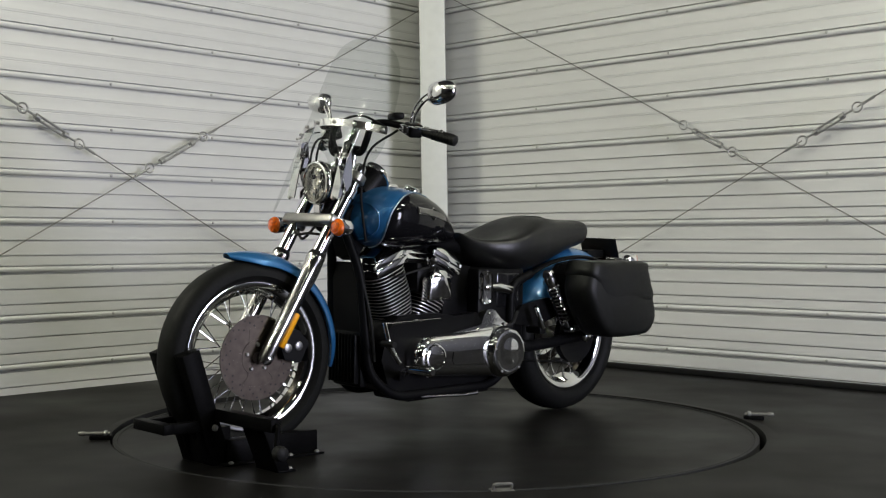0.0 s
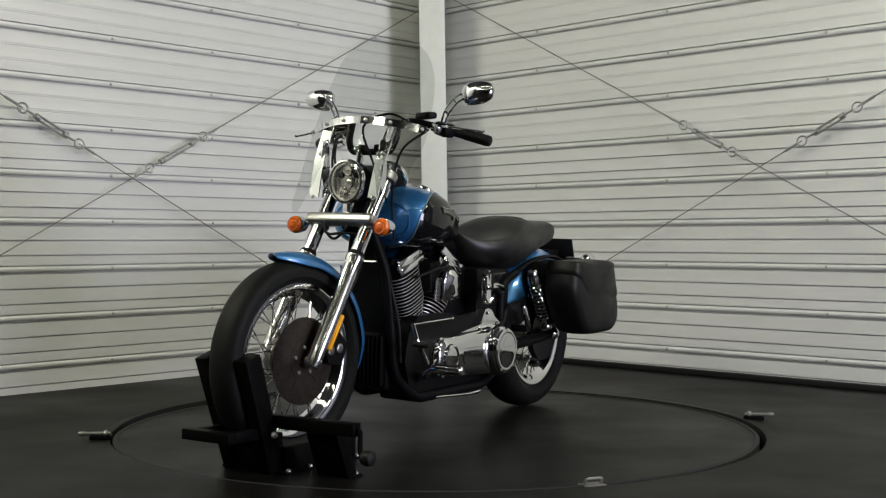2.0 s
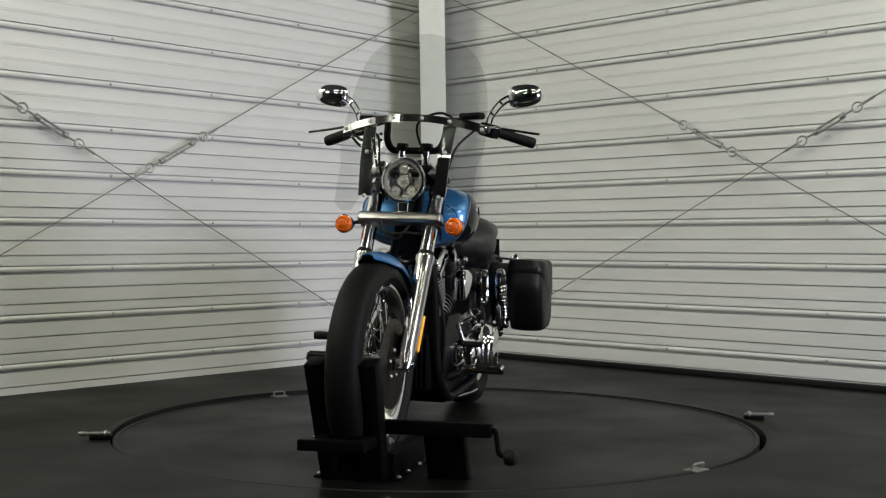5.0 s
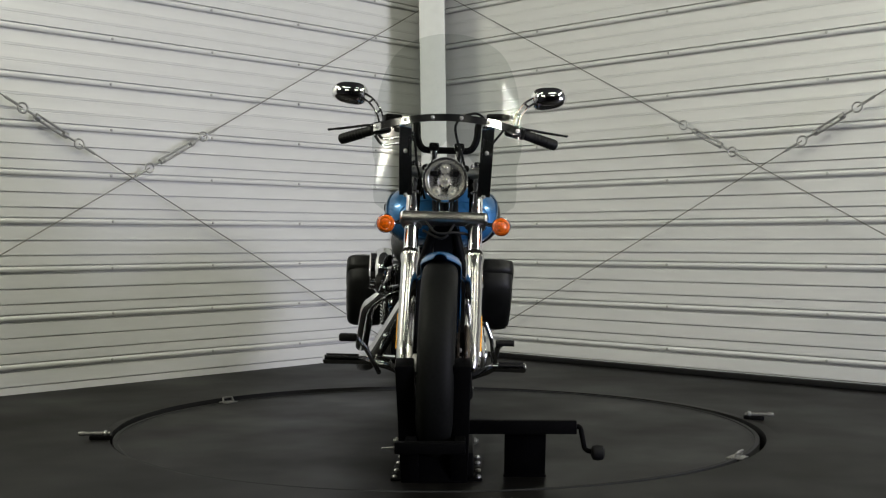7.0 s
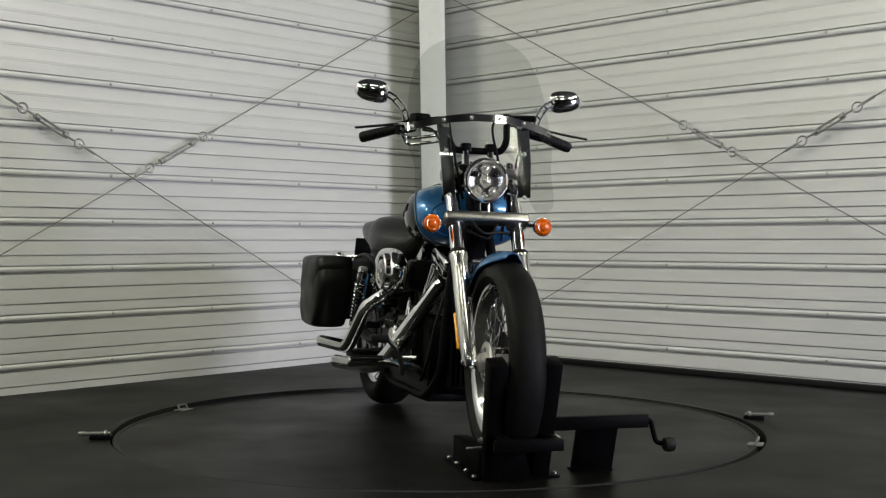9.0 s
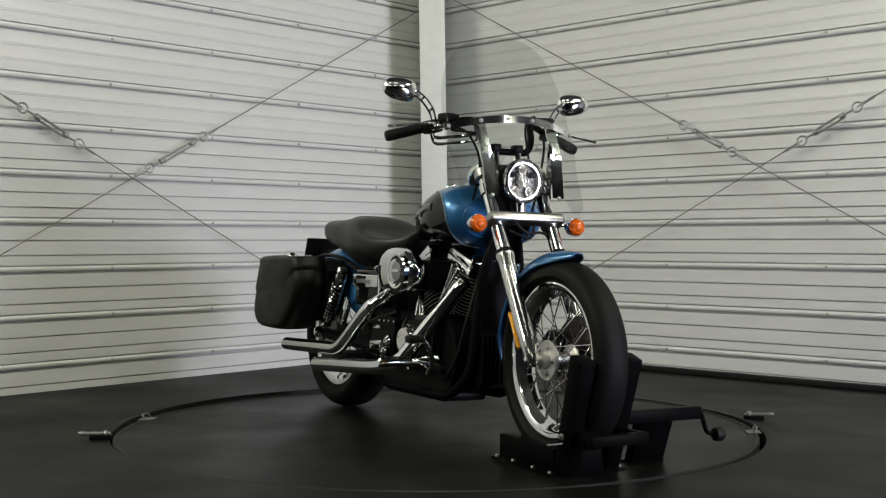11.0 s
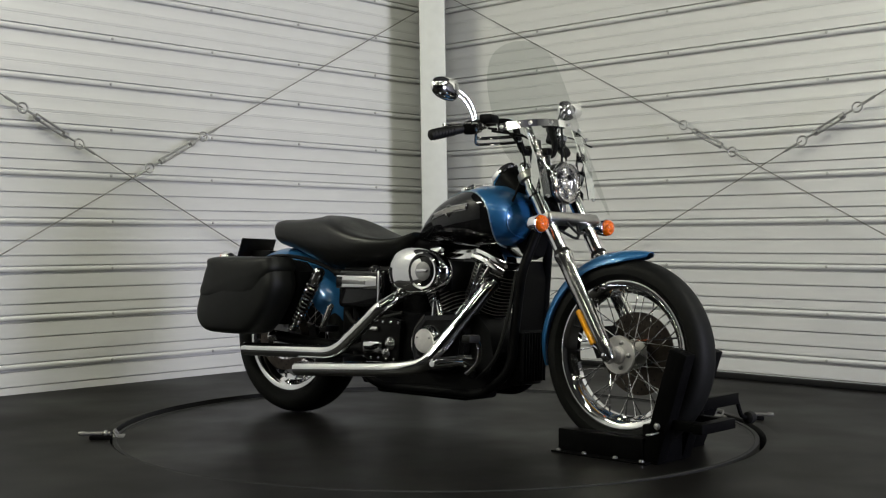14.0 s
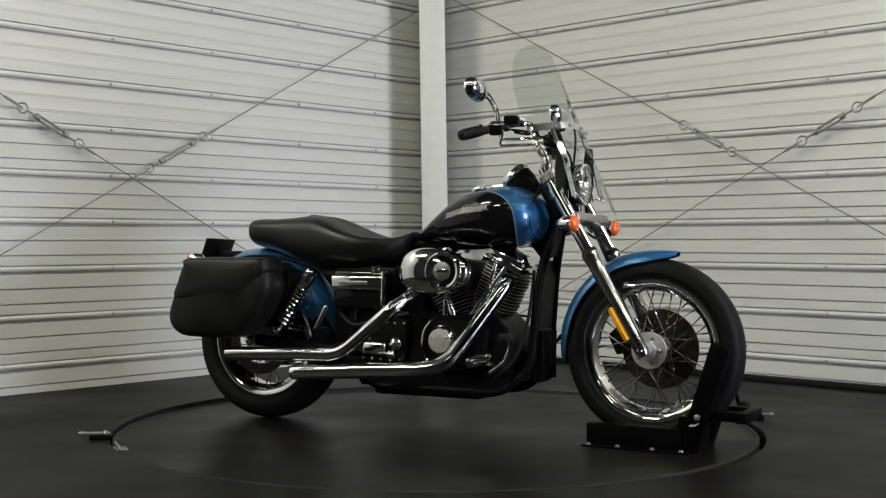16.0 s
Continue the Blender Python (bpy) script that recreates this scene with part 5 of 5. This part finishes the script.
for s, px0, px1, z in ((1, 0.20, 0.322, 0.275), (-1, 0.265, 0.415, 0.290)):
    peg = frame_part("foot_peg", tube(bmesh.new(), [(0.335, s * px0, z), (0.335, s * px1, z), (0.335, s * (px1 + 0.006), z)], [0.016, 0.018, 0.011], 14), M_CHROME, None, "chrome foot peg with rubber inlays")
    for k in range(3):
        a = 0.5 + k * 1.05
        p = Vector((0.335 + 0.0175 * math.cos(a), 0, z + 0.0175 * math.sin(a)))
        frame_part("rubber_inlay", tube(bmesh.new(), [(p.x, s * (px0 + 0.025), p.z), (p.x, s * (px1 - 0.006), p.z)], 0.0042, 8), M_RUBBER, peg)
    frame_part("peg_bracket", tube(bmesh.new(), rounded([(0.29, s * 0.12, 0.235), (0.325, s * 0.17, z - 0.02), (0.335, s * (px0 + 0.01), z)], 0.03), [0.018] + [0.016] * 7 + [0.014], 12), M_CHROME, peg)
brk = frame_part("brake_pedal", tube(bmesh.new(), rounded([(0.33, -0.215, 0.245), (0.40, -0.235, 0.29), (0.43, -0.27, 0.35), (0.435, -0.30, 0.378)], 0.03), 0.009, 10), M_CHROME, None, "chrome brake pedal with rubber pad")
frame_part("pedal_pad", box(bmesh.new(), (0.415, -0.362, 0.366), (0.455, -0.296, 0.394), 0.008), M_RUBBER, brk)
frame_part("peg_stay", tube(bmesh.new(), rounded([(0.30, -0.15, 0.30), (0.24, -0.20, 0.295), (0.335, -0.27, 0.295)], 0.02), 0.010, 10), M_CHROME)
# small engine clutter: hoses, harness, bolts
for pts, r in ((((0.44, -0.07, 0.62), (0.44, -0.12, 0.45), (0.40, -0.14, 0.30), (0.32, -0.14, 0.22)), 0.007),
               (((-0.33, 0.14, 0.45), (-0.28, 0.15, 0.40), (-0.20, 0.13, 0.41)), 0.009),
               (((-0.35, -0.14, 0.44), (-0.28, -0.16, 0.40), (-0.18, -0.15, 0.42), (-0.05, -0.14, 0.45)), 0.008), (((0.47, 0.09, 0.60), (0.45, 0.12, 0.45), (0.43, 0.12, 0.30)), 0.006)):
    frame_part("hose", tube(bmesh.new(), smooth_path(pts), r, 8), M_RUBBER, engine)
frame_part("side_stand", tube(bmesh.new(), [(0.20, 0.13, 0.15), (-0.02, 0.15, 0.140), (-0.08, 0.16, 0.145)], [0.006, 0.006, 0.009], 10), M_CHROME, None, "folded chrome side stand")

# ---- wheel chock ----
chock = empty("wheel_chock", "black steel wheel chock with hand crank on turntable", "wheel chock")
TURNING.append((chock, Matrix.Translation((0, 0, DISC_Z))))
CY = 0.026
for s in (1, -1):
    base = Vector((1.045, CY + (0.068 if s > 0 else -0.080), 0))
    m = Matrix.Translation(base) @ Matrix.Rotation(radians(18), 4, "Y") @ Matrix.Rotation(-s * 0.03, 4, "X")
    bm = box(bmesh.new(), (-0.032, -0.028, 0.0), (0.036, 0.028, 0.40), 0.004, m)
    part("upright", bm, M_CHOCK, chock, "black wheel clamp upright")
    rail = part("foot_rail", box(bmesh.new(), (0.675, CY + s * 0.088 - 0.026, 0.0), (1.03, CY + s * 0.088 + 0.026, 0.082), 0.004), M_CHOCK, chock)
    part("foot_flange", box(bmesh.new(), (0.665, min(CY + s * 0.10, CY + s * 0.142), 0.0), (1.06, max(CY + s * 0.10, CY + s * 0.142), 0.007), 0.002), M_CHOCK, chock)
    studs("bolt", [(0.009, 0), (0.009, 0.004), (0.006, 0.0075), (0.001, 0.008)], 8, [pose(x, CY + s * 0.130, 0.007) for x in (0.69, 0.80, 0.93, 1.035)], M_STEEL, rail)
    bm = lathe(bmesh.new(), [(0.011, 0), (0.011, 0.006), (0.006, 0.008), (0.006, 0.014)], 8, axis_to((1.09, CY + s * 0.117, 0.13), (0, s, 0)))
    part("clamp_bolt", bm, M_STEEL, chock)
part("cross_member", box(bmesh.new(), (1.005, CY - 0.08, 0.0), (1.085, CY + 0.08, 0.125), 0.004), M_CHOCK, chock)
part("wheel_tray", box(bmesh.new(), (0.70, CY - 0.062, 0.0), (1.0, CY + 0.062, 0.0160), 0.003), M_CHOCK, chock)
part("front_bar", box(bmesh.new(), (1.222, -0.092, 0.118), (1.260, 0.116, 0.152), 0.003), M_CHOCK, chock)
for s in (1, -1):
    part("bar_arm", box(bmesh.new(), (1.07, CY + s * 0.074 - 0.016, 0.118), (1.225, CY + s * 0.074 + 0.016, 0.152), 0.003), M_CHOCK, chock)
part("cross_tube", box(bmesh.new(), (1.040, CY + 0.06, 0.148), (1.078, 0.458, 0.190), 0.003), M_CHOCK, chock)
m = Matrix.Translation((0.965, 0.302, 0.0)) @ Matrix.Rotation(radians(22), 4, "Y")
part("post", box(bmesh.new(), (-0.022, -0.064, 0.0), (0.022, 0.064, 0.186), 0.004, m), M_CHOCK, chock, "black sloping support post")
foot = part("post_foot", box(bmesh.new(), (0.925, 0.235, 0.0), (0.99, 0.370, 0.006), 0.002), M_CHOCK, chock)
studs("bolt", [(0.009, 0), (0.009, 0.004), (0.006, 0.0075), (0.001, 0.008)], 8, [pose(0.936, y, 0.006) for y in (0.25, 0.352)], M_STEEL, foot)
crank = part("crank", tube(bmesh.new(), rounded([(1.058, 0.44, 0.170), (1.058, 0.470, 0.170), (1.075, 0.482, 0.100), (1.085, 0.515, 0.094)], 0.012), 0.008, 10), M_CHOCK, chock, "black cranked handle")
part("knob", lathe(bmesh.new(), [(0.012, -0.02), (0.022, -0.014), (0.025, 0.0), (0.022, 0.016), (0.012, 0.022)], 12, axis_to((1.086, 0.520, 0.094), (0, 1, 0))), M_RUBBER, crank)
bm = tube(bmesh.new(), rounded([(1.075, CY - 0.12, 0.105), (1.075, CY - 0.165, 0.105), (1.095, CY - 0.165, 0.108), (1.095, CY - 0.12, 0.11)], 0.01), 0.003, 8)
part("locking_pin", bm, M_STEEL, chock)

# tie-down rings near the edge of the disc
def cleat(x, y):
    a = math.degrees(math.atan2(y, x))
    rest = pose(x, y, DISC_Z, 0, 0, a)
    ob = empty("tie_down_ring", "small grey steel tie-down ring on a plate", "tie-down ring", "rings on the turntable")
    part("plate", box(bmesh.new(), (-0.028, -0.035, 0.0), (0.028, 0.035, 0.005), 0.0015), M_CABLE, ob)
    part("ring", tube(bmesh.new(), rounded([(0.0, -0.028, 0.005), (0.010, -0.028, 0.024), (0.010, 0.028, 0.024), (0.0, 0.028, 0.005)], 0.008), 0.0045, 8), M_CABLE, ob)
    TURNING.append((ob, rest))


cleat(0.650, 1.042)
cleat(-0.748, -0.973)


# stop pins on the floor beside the disc
def stop_pin(x, y, a):
    ob = empty("stop_pin", "steel floor stop with black base beside the turntable", "floor stop", "stops round the turntable", pose(x, y, 0, 0, 0, a))
    part("base", box(bmesh.new(), (-0.045, -0.020, 0.0), (0.035, 0.020, 0.016), 0.004), M_CHOCK, ob)
    part("pin", tube(bmesh.new(), [(-0.04, 0, 0.022), (0.05, 0, 0.022), (0.058, 0, 0.022), (0.075, 0, 0.022)], [0.007, 0.007, 0.010, 0.008], 10), M_CABLE, ob)
    part("collar", lathe(bmesh.new(), [(0.008, 0), (0.013, 0.002), (0.013, 0.012), (0.008, 0.014)], 12, axis_to((-0.03, 0, 0.022), (1, 0, 0))), M_STEEL, ob)


stop_pin(-1.252, -0.290, 183)
stop_pin(1.306, 0.165, -8)


# ---- brace wires on the walls ----
def brace(base, p, q, b0, b1, depth):
    """A wire with a turnbuckle between b0 and b1 (shares of its length)."""
    P, Q = Vector((p[0], depth, p[1])), Vector((q[0], depth, q[1]))
    at = lambda k: P.lerp(Q, k)
    d = (Q - P).normalized()
    n = Vector((0, 1, 0))
    e = d.cross(n).normalized()
    ob = empty("brace_wire", "taut steel brace wire with a galvanised turnbuckle", "brace wire", "braces on the walls", base)
    L = (Q - P).length
    part("wire", tube(bmesh.new(), [P, at(b0)], 0.0032, 8), M_CABLE, ob)
    part("wire", tube(bmesh.new(), [at(b1), Q], 0.0032, 8), M_CABLE, ob)
    for k in (b0, b1):
        c = at(k)
        ring = [c + (d * math.cos(a) * 0.026 + e * math.sin(a) * 0.024) for a in [2 * math.pi * i / 20 for i in range(21)]]
        part("eye", tube(bmesh.new(), ring, 0.0048, 8), M_STEEL, ob, "galvanised ring")
    inner0, inner1 = at(b0) + d * 0.085, at(b1) - d * 0.085
    part("thread", tube(bmesh.new(), [at(b0) + d * 0.022, inner0], 0.0055, 8), M_STEEL, ob)
    part("thread", tube(bmesh.new(), [inner1, at(b1) - d * 0.022], 0.0055, 8), M_STEEL, ob)
    bm = bmesh.new()
    for s in (1, -1):
        tube(bm, [inner0 + e * s * 0.011 - d * 0.01, inner1 + e * s * 0.011 + d * 0.01], 0.006, 8)
    tube(bm, [inner0 - d * 0.012, inner0 + d * 0.014], 0.015, 12)
    tube(bm, [inner1 - d * 0.014, inner1 + d * 0.012], 0.015, 12)
    part("turnbuckle", bm, M_STEEL, ob, "open-bodied turnbuckle")
    part("ferrule", tube(bmesh.new(), [at(b0) - d * 0.10, at(b0) - d * 0.03], 0.0075, 8), M_STEEL, ob)
    part("ferrule", tube(bmesh.new(), [at(b1) + d * 0.03, at(b1) + d * 0.10], 0.0075, 8), M_STEEL, ob)


brace(LEFT_M, (0.34, 0.020), (5.40, 2.610), 0.4624, 0.5221, 0.050)
brace(LEFT_M, (0.10, 2.285), (4.318, 0.020), 0.4353, 0.5164, 0.065)
brace(RIGHT_M, (0.10, 2.351), (4.25, 0.155), 0.4504, 0.5238, 0.050)
brace(RIGHT_M, (0.268, 0.020), (4.25, 2.020), 0.6063, 0.6798, 0.065)

# ceiling lamps over the hall
for (lx, ly), _, _ in LAMPS:
    lamp = empty("ceiling_lamp", "slim white ceiling lamp, switched on", "ceiling lamp", "lamps on the ceiling", pose(lx, ly, LAMP_Z))
    part("housing", box(bmesh.new(), (-0.56, -0.12, 0.06), (0.56, 0.12, 0.2005), 0.01), M_POST, lamp)


# ---- what turns ----
def heading(t):
    return -139.205 + 6.8212 * t + 0.00407 * (t - 8) ** 2


def motions():
    times = [0.5 * i for i in range(33)]
    for thing, rest in TURNING:
        walk(thing, [(t, pose(0, 0, 0, 0, 0, heading(t)) @ rest) for t in times])


motions()
